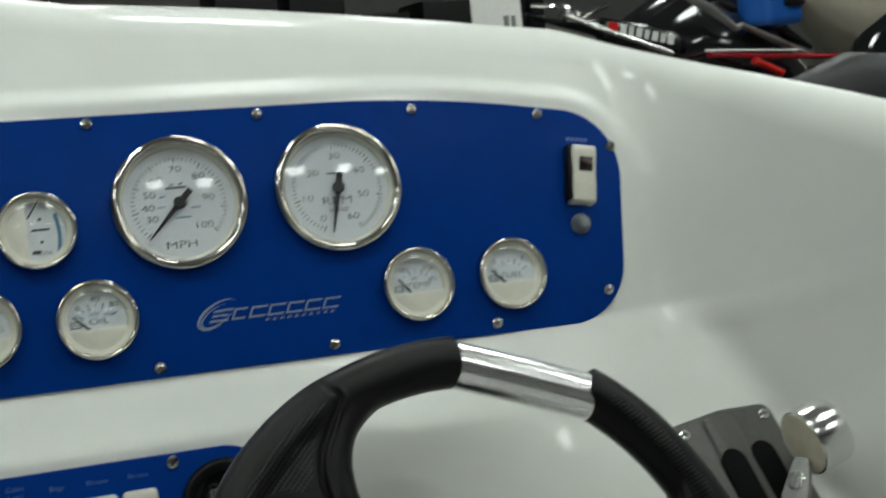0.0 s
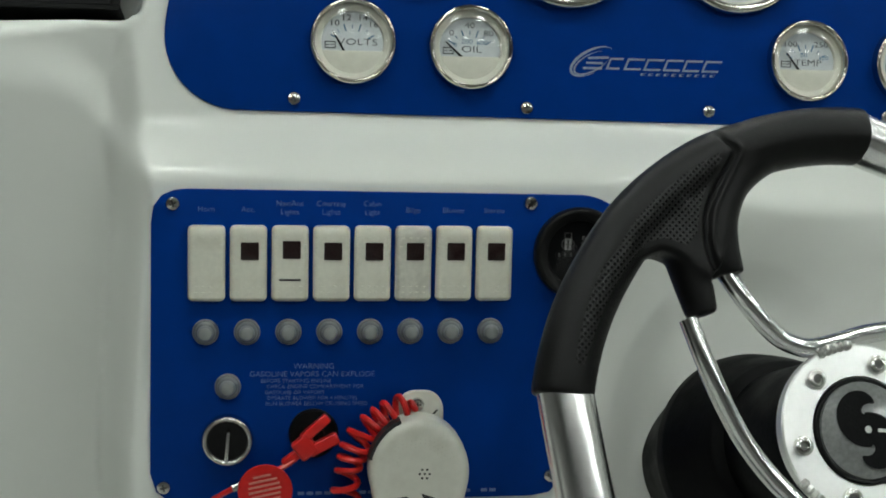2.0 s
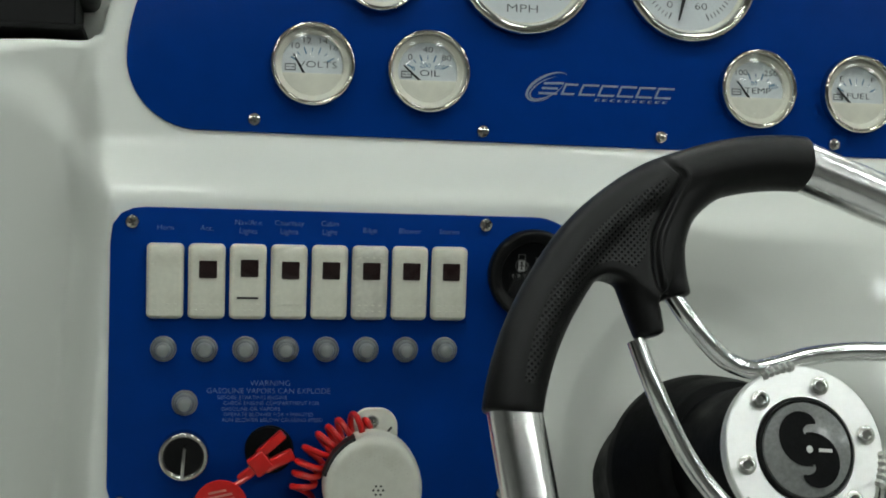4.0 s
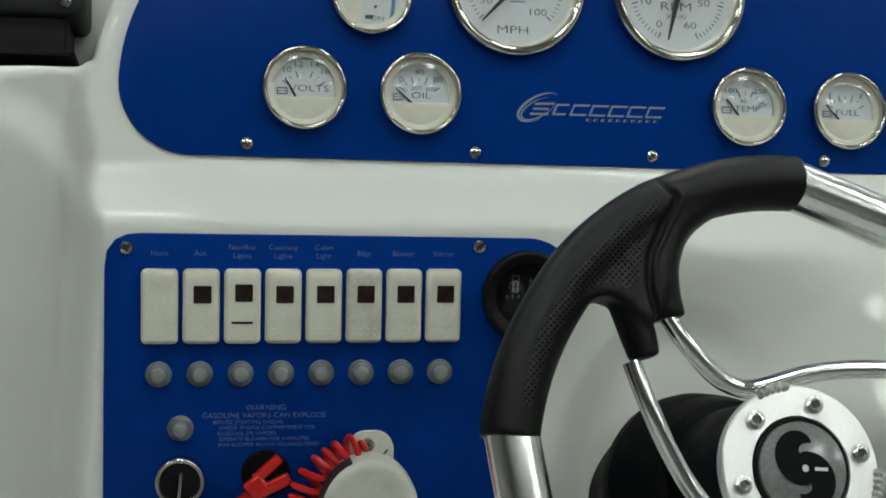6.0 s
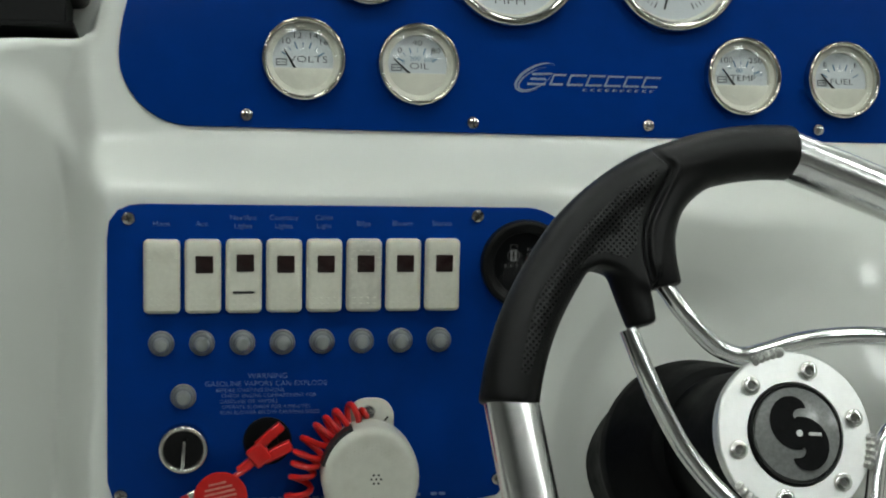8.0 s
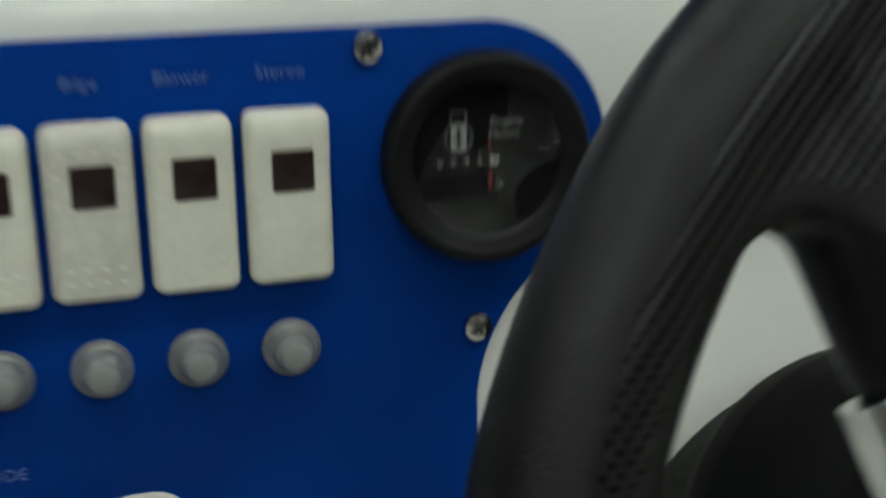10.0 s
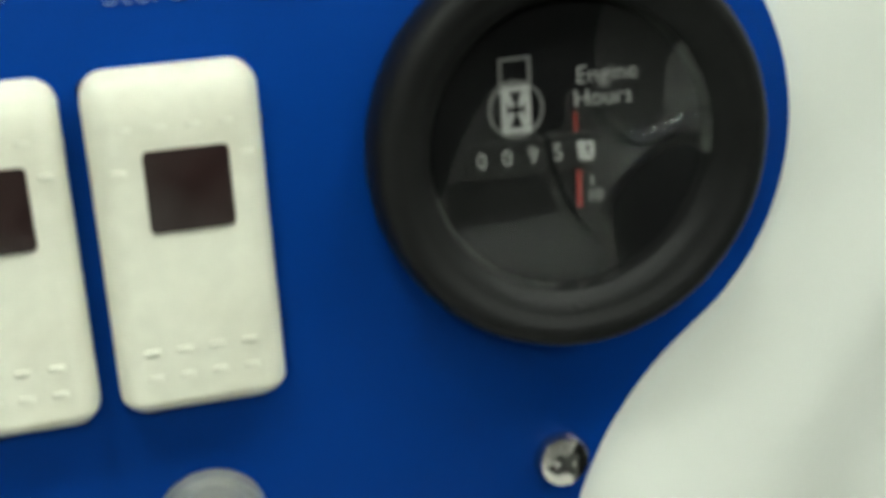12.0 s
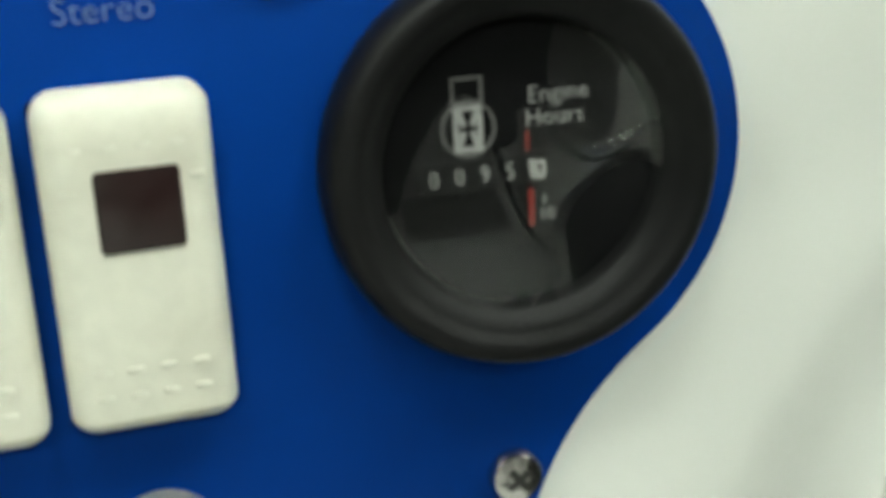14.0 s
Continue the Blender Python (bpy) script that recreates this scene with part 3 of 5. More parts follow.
# maker's badge on the panel, as plain shapes
def slanted(rects, lean=0.45, hollow=0.84):
    bm = bmesh.new()
    for x, y, w, h in rects:
        for lo, hi, ww in ((-0.5, -0.5 + (1 - hollow) / 2 + 0.1, w), (0.5 - (1 - hollow) / 2 - 0.1, 0.5, w)):
            bm.faces.new([bm.verts.new((x + sx * ww / 2 + lean * h * q, y + h * q, 0.0003)) for sx, q in ((-1, lo), (1, lo), (1, hi), (-1, hi))])
        bm.faces.new([bm.verts.new((x + sx + lean * h * q, y + h * q, 0.0003)) for sx, q in ((-w / 2, -0.5), (-w / 2 + 0.0016, -0.5), (-w / 2 + 0.0016, 0.5), (-w / 2, 0.5))])
    return bm


badge = part("maker_badge", slanted([(0.0650, 0.0332, 0.0102, 0.0086)]), SILVERINK, upper_panel, "silver printed badge shapes", smooth=False)
for k in range(1, 6):
    part("badge_letter_shape", slanted([(0.0650 + 0.0146 * k, 0.0332 - 0.0001 * k, 0.0128, 0.0086)]), SILVERINK, badge, smooth=False)
part("badge_underline", slanted([(0.0860 + 0.0058 * k, 0.0259, 0.0036, 0.0018) for k in range(10)]), SILVERINK, badge, smooth=False)


def arc_band(cx, cy, rx, ry, a0, a1, w, steps=18, turn=0.0):
    bm = bmesh.new()
    last = None
    for k in range(steps + 1):
        s = k / steps
        a = radians(a0 + (a1 - a0) * s)
        h = w * math.sin(math.pi * min(max(s, 0.04), 0.96))
        pts = []
        for q in (h / 2, -h / 2):
            x, y = (rx + q) * math.cos(a), (ry + q) * math.sin(a)
            c, t = math.cos(radians(turn)), math.sin(radians(turn))
            pts.append(bm.verts.new((cx + x * c - y * t, cy + x * t + y * c, 0.0003)))
        if last:
            bm.faces.new((last[0], last[1], pts[1], pts[0]))
        last = pts
    return bm


part("badge_swoosh", join(arc_band(0.0485, 0.0345, 0.0175, 0.0080, 10, 260, 0.0022, turn=28), arc_band(0.0480, 0.0335, 0.0145, 0.0060, 40, 340, 0.0014, turn=28), bars([(0.0530, 0.0372, 0.0150, 0.0017, 2), (0.0500, 0.0334, 0.0120, 0.0016), (0.0485, 0.0296, 0.0140, 0.0017)], 0.0001, 0.00032)), SILVERINK, badge, smooth=False)


# ---------------------------------------------------------------- rocker switches and breakers
def rocker_profile(tall, deep):
    """Side view of a rocker: flat lower half, raised upper lip."""
    h = tall / 2
    return [(-h, 0.0), (-h, deep * 0.62), (-h + 0.0022, deep * 0.86), (-h * 0.35, deep * 0.93), (h * 0.12, deep * 0.86), (h * 0.70, deep * 1.0), (h - 0.0022, deep * 0.98), (h, deep * 0.70), (h, 0.0)]


def rocker_bm(wide, tall, deep):
    bm = bmesh.new()
    prof = rocker_profile(tall, deep)
    vs = [bm.verts.new((-wide / 2, y, z)) for y, z in prof]
    f = bm.faces.new(vs)
    r = bmesh.ops.extrude_face_region(bm, geom=[f])
    bmesh.ops.translate(bm, vec=(wide, 0, 0), verts=[v for v in r["geom"] if isinstance(v, bmesh.types.BMVert)])
    bmesh.ops.recalc_face_normals(bm, faces=bm.faces)
    sharp = [e for e in bm.edges if len(e.link_faces) == 2 and e.calc_face_angle(0) > radians(50) and max(v.co.z for v in e.verts) > 0.001]
    bmesh.ops.bevel(bm, geom=sharp, offset=0.0036, segments=5, profile=0.5, affect="EDGES")
    return bm


BODY_CLEAN = mesh_of("body", rocker_bm(0.0245, 0.0510, 0.0072), IVORY, angle=60)
BODY_WORN = mesh_of("body", rocker_bm(0.0245, 0.0510, 0.0072), WORN, angle=60)
FRAME = mesh_of("mount", box(0.0242, 0.0484, 0.0020, 0.0006, 1, (-0.0003, 0.0, 0.0010)), BLACK)
PANE = mesh_of("indicator_window", slab(rounded([(-0.006, -0.006, 0.0008), (0.006, -0.006, 0.0008), (0.006, 0.006, 0.0008), (-0.006, 0.006, 0.0008)], 3), 0, 0.0006, 0.0002), WINDOW)


DIMPLE = mesh_of("dimple", box(0.0022, 0.0009, 0.0011, 0.0003, 2), IVORY)
DIMPLES = [((k - 1.5) * 0.0047, y, z) for y, z in ((-0.0150, 0.00625), (-0.0190, 0.00608), (0.0178, 0.00675)) for k in range(4)] + [(0.0095, 0.0128, 0.00655), (-0.0085, 0.0118, 0.00655)]


def rocker_switch(m, label, window=True, worn=False, line=False, group="rocker switches"):
    s = thing("rocker_switch", m, label, "switch", group)
    part("mount", FRAME, None, s)
    part("rocker", BODY_WORN if worn else BODY_CLEAN, None, s, "ivory plastic rocker")
    if window:
        part("indicator_window", PANE, None, s, "dark square indicator window", pose(0.0010, 0.0086 + (0.001 if line else 0), 0.0064, 2.5, 0, 0))
    for x, y, z in DIMPLES:
        part("dimple", DIMPLE, None, s, m=pose(x, y, z))
    if line:
        part("print_line", bars([(0, -0.0105, 0.0142, 0.0014)], 0.0060, 0.0071), NEEDLE, s, smooth=False)
    return s


NAMES = ["Horn", "Acc.", "Nav/Anc|Lights", "Courtesy|Lights", "Cabin|Light", "Bilge", "Blower", "Stereo"]
for k, name in enumerate(NAMES):
    x = -0.2224 + 0.02745 * k
    plain = name.replace("|", " ").lower()
    note = "worn ivory rocker switch for the %s on blue panel" if k == 5 else "ivory rocker switch for the %s on blue panel"
    rocker_switch(on_lower(x - 0.0002, -0.1110), note % plain, window=k > 0, worn=k == 5, line=k == 2)
    rows = name.split("|")
    for q, row in enumerate(rows):
        zz = -0.0756 if len(rows) == 1 else (-0.0715, -0.0772)[q]
        part("switch_label", moved(text_bm(row, 0.0053, 1.0), LOW_INV @ on_lower(x - 0.0005, zz, 0.0002)), LABELINK, lower_panel, smooth=False)

end_switch = rocker_switch(on_upper(0.3710, 0.1130, 0.0, -10) @ Matrix.Diagonal((1, 1, 1.7, 1)), "ivory rocker switch at the end of the instrument panel", group="panel end switch")
# added black box: gives the rocker's left side its shade
part("body", box(0.0250, 0.0480, 0.0058, 0.0012, 2, (-0.0020, 0.0012, 0.0029)), BLACK, end_switch, "black box standing in for the rocker's shaded side")
part("switch_label", bars([(0.3665 + 0.004 * k, 0.1465 - 0.0006 * k, 0.003, 0.003, -9) for k in range(5)], 0.0001, 0.0003), LABELINK, upper_panel, smooth=False)

BREAKER_BASE = mesh_of("boot", lathe([(0.0088, 0), (0.0088, 0.0012), (0.0082, 0.0026), (0.0072, 0.0031), (0.0068, 0.0045), (0.0060, 0.0062), (0.0054, 0.0068)], 32), BOOT)
BREAKER_CAP = mesh_of("button", lathe([(0.0054, 0.0062), (0.0049, 0.0084), (0.0042, 0.0096), (0.0026, 0.0103), (0, 0.0105)], 28), BOOTCAP)


def breaker(m, label, group="breaker buttons"):
    b = thing("breaker_button", m, label, "breaker", group)
    part("boot", BREAKER_BASE, None, b, "translucent grey rubber boot")
    part("button", BREAKER_CAP, None, b)


for k in range(8):
    breaker(on_lower(-0.2232 + 0.02737 * k, -0.1568), "translucent grey push breaker under a rocker switch")
breaker(on_lower(-0.2085, -0.1935), "single translucent grey breaker above the ignition switch")
breaker(on_upper(0.3638, 0.0721), "grey push breaker under the end switch", "panel end breaker")

for body, x, z, size in (("WARNING", -0.151, -0.1805, 0.0056), ("GASOLINE VAPORS CAN EXPLODE", -0.152, -0.1858, 0.0053), ("BEFORE STARTING ENGINE", -0.163, -0.1903, 0.0038),
                         ("CHECK ENGINE COMPARTMENT FOR", -0.150, -0.1942, 0.0038), ("GASOLINE OR VAPORS", -0.164, -0.1981, 0.0038),
                         ("OPERATE BLOWER FOR 4 MINUTES", -0.152, -0.2020, 0.0038), ("RUN BLOWER BELOW CRUISING SPEED", -0.149, -0.2059, 0.0038)):
    part("warning_print", moved(text_bm(body, size, 1.02), LOW_INV @ on_lower(x, z, 0.0002)), LABELINK, lower_panel, smooth=False)
part("maker_print", bars([((LOW_INV @ on_lower(-0.165 + 0.006 * k, -0.2675)).translation.x, (LOW_INV @ on_lower(-0.165 + 0.006 * k, -0.2675)).translation.y, 0.0044, 0.0022) for k in range(24) if k % 7], 0.0001, 0.0003), LABELINK, lower_panel, smooth=False)


# ---------------------------------------------------------------- hour meter
def hour_meter():
    h = thing("hour_meter", on_lower(0.0286, -0.1040), "round black engine hour meter with thick rubber bezel", "gauge")
    R = 0.0318
    part("bezel", lathe([(R * 0.975, 0), (R * 0.995, 0.0010), (R, 0.0030), (R * 0.995, 0.0060), (R * 0.975, 0.0082), (R * 0.945, 0.0093), (R * 0.905, 0.0095), (R * 0.865, 0.0090), (R * 0.835, 0.0080), (R * 0.815, 0.0078), (R * 0.770, 0.0070), (R * 0.735, 0.0058), (R * 0.715, 0.0052), (R * 0.70, 0.0030)], 72), BLACK, h, "thick matte black bezel", angle=50)
    part("dial", lathe([(R * 0.72, 0.0030), (0, 0.0030)], 48), METERFACE, h, "black dial face")
    z0, z1 = 0.0031, 0.0034
    part("counter_window", slab(rounded([(-0.0168, -0.0036, 0.001), (0.0046, -0.0036, 0.001), (0.0046, 0.0016, 0.001), (-0.0168, 0.0016, 0.001)], 3), z0, z1 + 0.0001), BLACK, h)
    rows = [("Engine", 0.0063, 0.0104, 0.0039, 1.00), ("Hours", 0.0056, 0.0068, 0.0039, 0.98)]
    for k, ch in enumerate("0095"):
        rows.append((ch, -0.0143 + 0.0041 * k, -0.0011, 0.0038, 0.85))
    rows += [("1", 0.0034, -0.0062, 0.0024, 1.0), ("10", 0.0038, -0.0086, 0.0028, 1.0)]
    words(h, rows, DIMINK, 0.0037)
    part("tenths_line", bars([(0.0013, -0.0072, 0.0008, 0.0058), (0.0010, 0.0034, 0.0005, 0.0030)], z1, z1 + 0.0003), REDINK, h, smooth=False)
    part("tenths_wheel", bars([(0.0016, -0.0011, 0.0008, 0.0030, 8), (0.0029, -0.0001, 0.0016, 0.0006), (0.0035, -0.0013, 0.0006, 0.0020), (0.0029, -0.0025, 0.0014, 0.0006), (0.0023, -0.0011, 0.0006, 0.0032, 20)], 0.0036, 0.0039), DIMINK, h, "half-turned tenths digit", smooth=False)
    ring = lathe([(0.0044, z1), (0.0044, z1 + 0.0003), (0.0040, z1 + 0.0003), (0.0040, z1)], 32)
    glyph = bars([(-0.0019, 0, 0.0008, 0.0072), (0.0019, 0, 0.0008, 0.0072), (0, 0.0032, 0.0046, 0.0008), (0, -0.0032, 0.0046, 0.0008), (-0.0011, 0.0017, 0.0008, 0.0027, 20), (0.0011, 0.0017, 0.0008, 0.0027, -20), (-0.0011, -0.0017, 0.0008, 0.0027, -20), (0.0011, -0.0017, 0.0008, 0.0027, 20)], z1, z1 + 0.0003)
    part("hourglass_sign", moved(glyph, pose(-0.0084, 0.0063, 0)), DIMINK, h, smooth=False)
    part("sign_ring", moved(join(ring, bars([(-0.0023, 0.0058, 0.0004, 0.0040), (0.0023, 0.0058, 0.0004, 0.0040), (0, 0.0077, 0.0050, 0.0004), (0, 0.0040, 0.0046, 0.0004)], z1, z1 + 0.0003)), pose(-0.0084, 0.0063, 0)), RINGINK, h, smooth=False)
    lens = part("lens", cap(R * 0.725, 0.0020, 0.0054), METERLENS, h, "clear domed lens")
    lens.visible_shadow = False


hour_meter()


# ---------------------------------------------------------------- ignition, kill switch, lanyard, remote
def ignition():
    k = thing("ignition_switch", on_lower(-0.2085, -0.2290), "chrome ringed ignition switch with its key inserted", "switch")
    part("ring", lathe([(0.0172, 0), (0.0174, 0.004), (0.0166, 0.0080), (0.0158, 0.0090), (0.0142, 0.0088), (0.0134, 0.0080), (0.0118, 0.0050)], 48), STAINLESS, k, "worn chrome ring", angle=60)
    part("barrel", lathe([(0.0136, 0.0052), (0.0130, 0.0074), (0.0, 0.0076)], 40), BLACK, k, "black barrel")
    part("key", moved(box(0.0022, 0.0210, 0.0130, 0.0006, 2, (0, 0, 0.0125)), pose(0.0004, -0.0020, 0, 0, 0, -4)), STAINLESS, k, "steel key on edge")


ignition()


def kill_switch():
    k = thing("kill_switch", on_lower(-0.1510, -0.2255), "round black kill switch with red lanyard clip pushed on", "switch")
    part("housing", lathe([(0.0165, 0), (0.0168, 0.003), (0.0155, 0.0048), (0.0100, 0.0055), (0.0075, 0.0060), (0.0070, 0.0110), (0, 0.0115)], 40), RUBBER, k, "black rubber housing")
    # forked clip, its two prongs to the upper right
    prong = box(0.0225, 0.0070, 0.0060, 0.0012, 2)
    clip = join(moved(prong, pose(0.0010, 0.0062, 0.013, 0, 0, 42)), moved(box(0.0215, 0.0082, 0.0064, 0.0014, 2), pose(0.0066, -0.0050, 0.013, 0, 0, 27)), moved(box(0.0140, 0.0150, 0.0070, 0.0022, 3), pose(-0.0058, -0.0068, 0.013, 0, 0, 38)), moved(box(0.0130, 0.0070, 0.0050, 0.0018, 3), pose(-0.0150, -0.0150, 0.0115, 0, 0, 38)))
    part("clip", clip, RED, k, "bright red forked clip", angle=50)


kill_switch()


def lanyard():
    g = thing("lanyard_tag", on_lower(-0.1830, -0.2610, 0.0150, 12), "round red warning tag hanging on the lanyard", "tag")
    part("disc", lathe([(0, -0.0007), (0.0180, -0.0007), (0.0183, 0), (0.0180, 0.0007), (0, 0.0007)], 40), RED, g)
    part("print", bars([(0, 0.0105 - 0.0033 * k, (0.012, 0.019, 0.021, 0.022, 0.020, 0.018)[k], 0.0014) for k in range(6)], 0.0008, 0.0011), TAGINK, g, smooth=False)
    path = [on_lower(-0.1625, -0.2400, 0.012).translation, on_lower(-0.1720, -0.2460, 0.013).translation, on_lower(-0.1860, -0.2520, 0.0135).translation, on_lower(-0.2010, -0.2580, 0.0125).translation, on_lower(-0.2200, -0.2690, 0.010).translation, on_lower(-0.2420, -0.2860, 0.004).translation, on_lower(-0.2500, -0.3050, 0.004).translation]
    c = thing("safety_line", Matrix.Identity(4), "thin red plastic safety line with a metal crimp", "safety line")
    part("cord", sweep(spline(path), 0.0019, 10), RED, c)
    part("crimp", sweep([on_lower(-0.1975, -0.2565, 0.0128).translation, on_lower(-0.2045, -0.2595, 0.0124).translation], 0.0027, 12), STAINLESS, c, "metal crimp")


lanyard()


def coil_cord():
    axis = spline([on_lower(-0.083, -0.2060, 0.012).translation, on_lower(-0.098, -0.2085, 0.014).translation, on_lower(-0.113, -0.2175, 0.015).translation, on_lower(-0.1235, -0.2330, 0.015).translation, on_lower(-0.1285, -0.2520, 0.014).translation, on_lower(-0.1300, -0.2750, 0.013).translation, on_lower(-0.1300, -0.3000, 0.012).translation], 24)
    pts = []
    turns, n = 13, len(axis)
    for i in range(n * 3):
        s = i / (n * 3 - 1)
        f = s * (n - 1)
        k = min(int(f), n - 2)
        p = axis[k].lerp(axis[k + 1], f - k)
        d = (axis[k + 1] - axis[k]).normalized()
        u = d.cross(Vector((0, 1, 0))).normalized()
        v = d.cross(u)
        r = (0.0084 + 0.0010 * math.sin(17 * s)) * min(1, s * 7 + 0.15)
        a = 2 * math.pi * turns * (s + 0.012 * math.sin(23 * s))
        pts.append(p + u * (r * math.cos(a)) + v * (r * 0.85 * math.sin(a)))
    solo("coil_cord", sweep(pts, 0.0022, 8), RED, Matrix.Identity(4), "coiled red lanyard cord hanging beside the remote", "cord")


coil_cord()


def bracket_and_remote():
    b = thing("lanyard_bracket", on_lower(-0.0790, -0.2080), "white plastic hook bracket screwed to blue panel", "bracket")
    part("tab", slab(rounded([(-0.016, -0.030, 0.004), (0.016, -0.030, 0.004), (0.016, 0.011, 0.013), (-0.016, 0.011, 0.013)], 8), 0.0002, 0.0045, 0.0012), WHITEPLASTIC, b)
    s = part("screw", SCREW, None, b, "stainless screw", pose(-0.002, 0.0018, 0.0045))
    part("recess", CROSS, None, s)
    part("slot", bars([(0.010, -0.004, 0.0055, 0.0012, 50)], 0.0045, 0.0048), BLACK, b, smooth=False)
    m = on_lower(-0.0815, -0.2465, 0.012) @ Matrix.Scale(1.035, 4)
    r = thing("remote_control", m, "round white handheld remote with speaker holes", "remote")
    out = [(0.0325 * math.cos(radians(a)), 0.0325 * math.sin(radians(a)) * (1.12 if a < 180 else 1.0)) for a in range(-20, 201, 10)]
    out += [(-0.0270, -0.0300), (-0.0215, -0.0480), (-0.0190, -0.0700), (-0.0150, -0.0780), (0.0150, -0.0780), (0.0190, -0.0700), (0.0215, -0.0480), (0.0270, -0.0300)]
    bm = slab(out, 0.0, 0.0230)
    tops = [e for e in bm.edges if min(v.co.z for v in e.verts) > 0.0229]
    bmesh.ops.bevel(bm, geom=tops, offset=0.0080, segments=5, profile=0.6, affect="EDGES")
    part("case", bm, WHITEPLASTIC, r, "white plastic case", angle=60)
    holes = []
    for ring, cnt in ((0.0165, 13), (0.0190, 15), (0.0215, 17), (0.0238, 19)):
        for k in range(cnt):
            a = radians(25 + 130 * k / (cnt - 1))
            holes.append((ring * math.cos(a), ring * math.sin(a) + 0.002))
    bm = bmesh.new()
    for x, y in holes:
        moved_circle = bmesh.ops.create_circle(bm, cap_ends=True, segments=6, radius=0.00042)
        bmesh.ops.translate(bm, vec=(x, y, 0.02312), verts=moved_circle["verts"])
    part("grille_holes", bm, WORN, r, smooth=False)
    bm = bmesh.new()
    for k in range(7):
        a = radians(60 * k)
        c = bmesh.ops.create_circle(bm, cap_ends=True, segments=10, radius=0.0008)
        d = 0.0 if k == 6 else 0.0032
        bmesh.ops.translate(bm, vec=(0.003 + d * math.cos(a), 0.001 + d * math.sin(a), 0.0232), verts=c["verts"])
    part("speaker_holes", bm, BLACK, r, smooth=False)
    arrow = [(-0.0085, 0.0015), (0.0, 0.0050), (0.0085, 0.0015), (0.0, -0.0015)]
    for x, turn in ((-0.0095, -12), (0.0065, -40)):
        part("button", moved(slab(arrow, 0.0226, 0.0244, 0.0006), pose(x, -0.0185, 0, 0, 0, turn)), GREYBLACK, r, "dark grey arrow button")
    part("side_grip", moved(arc_strip(0.0334, 112, 165, 0.0100, 0.0018), pose(0, 0.0, 0.0095)), GREYBLACK, r, "dark grey side button")


def arc_strip(r, a0, a1, h, thick=0.0012):
    bm = bmesh.new()
    rows = []
    for k in range(11):
        a = radians(a0 + (a1 - a0) * k / 10)
        c, s = math.cos(a), math.sin(a) * 1.12
        rows.append([bm.verts.new((q * c, q * s, z)) for q, z in ((r - thick, 0), (r + thick * 0.4, 0), (r + thick * 0.2, h), (r - thick, h))])
    for a, b in zip(rows, rows[1:]):
        for k in range(4):
            bm.faces.new((a[k], a[(k + 1) % 4], b[(k + 1) % 4], b[k]))
    bm.faces.new(rows[0])
    bm.faces.new(rows[-1])
    return bm


bracket_and_remote()


# ---------------------------------------------------------------- steering wheel
N = Vector((0.0391, -1.0, 0.2173)).normalized()
A = (Vector((1, 0, 0)) - N * N.x).normalized()
B = N.cross(A)
WHEEL = Matrix.Identity(4)
WHEEL.col[0][:3], WHEEL.col[1][:3], WHEEL.col[2][:3] = A, B, N
WHEEL.translation = Vector((0.1551, -0.1995, -0.2144))
HUB = Vector((-0.0009, 0.0038, -0.0068))  # the hub sits a little behind the rim's plane


def polar(r, a, z=0.0):
    return Vector((r * math.cos(radians(a)), r * math.sin(radians(a)), z))


HUBM = Matrix.Translation(HUB) @ Matrix.Scale(0.966, 4)


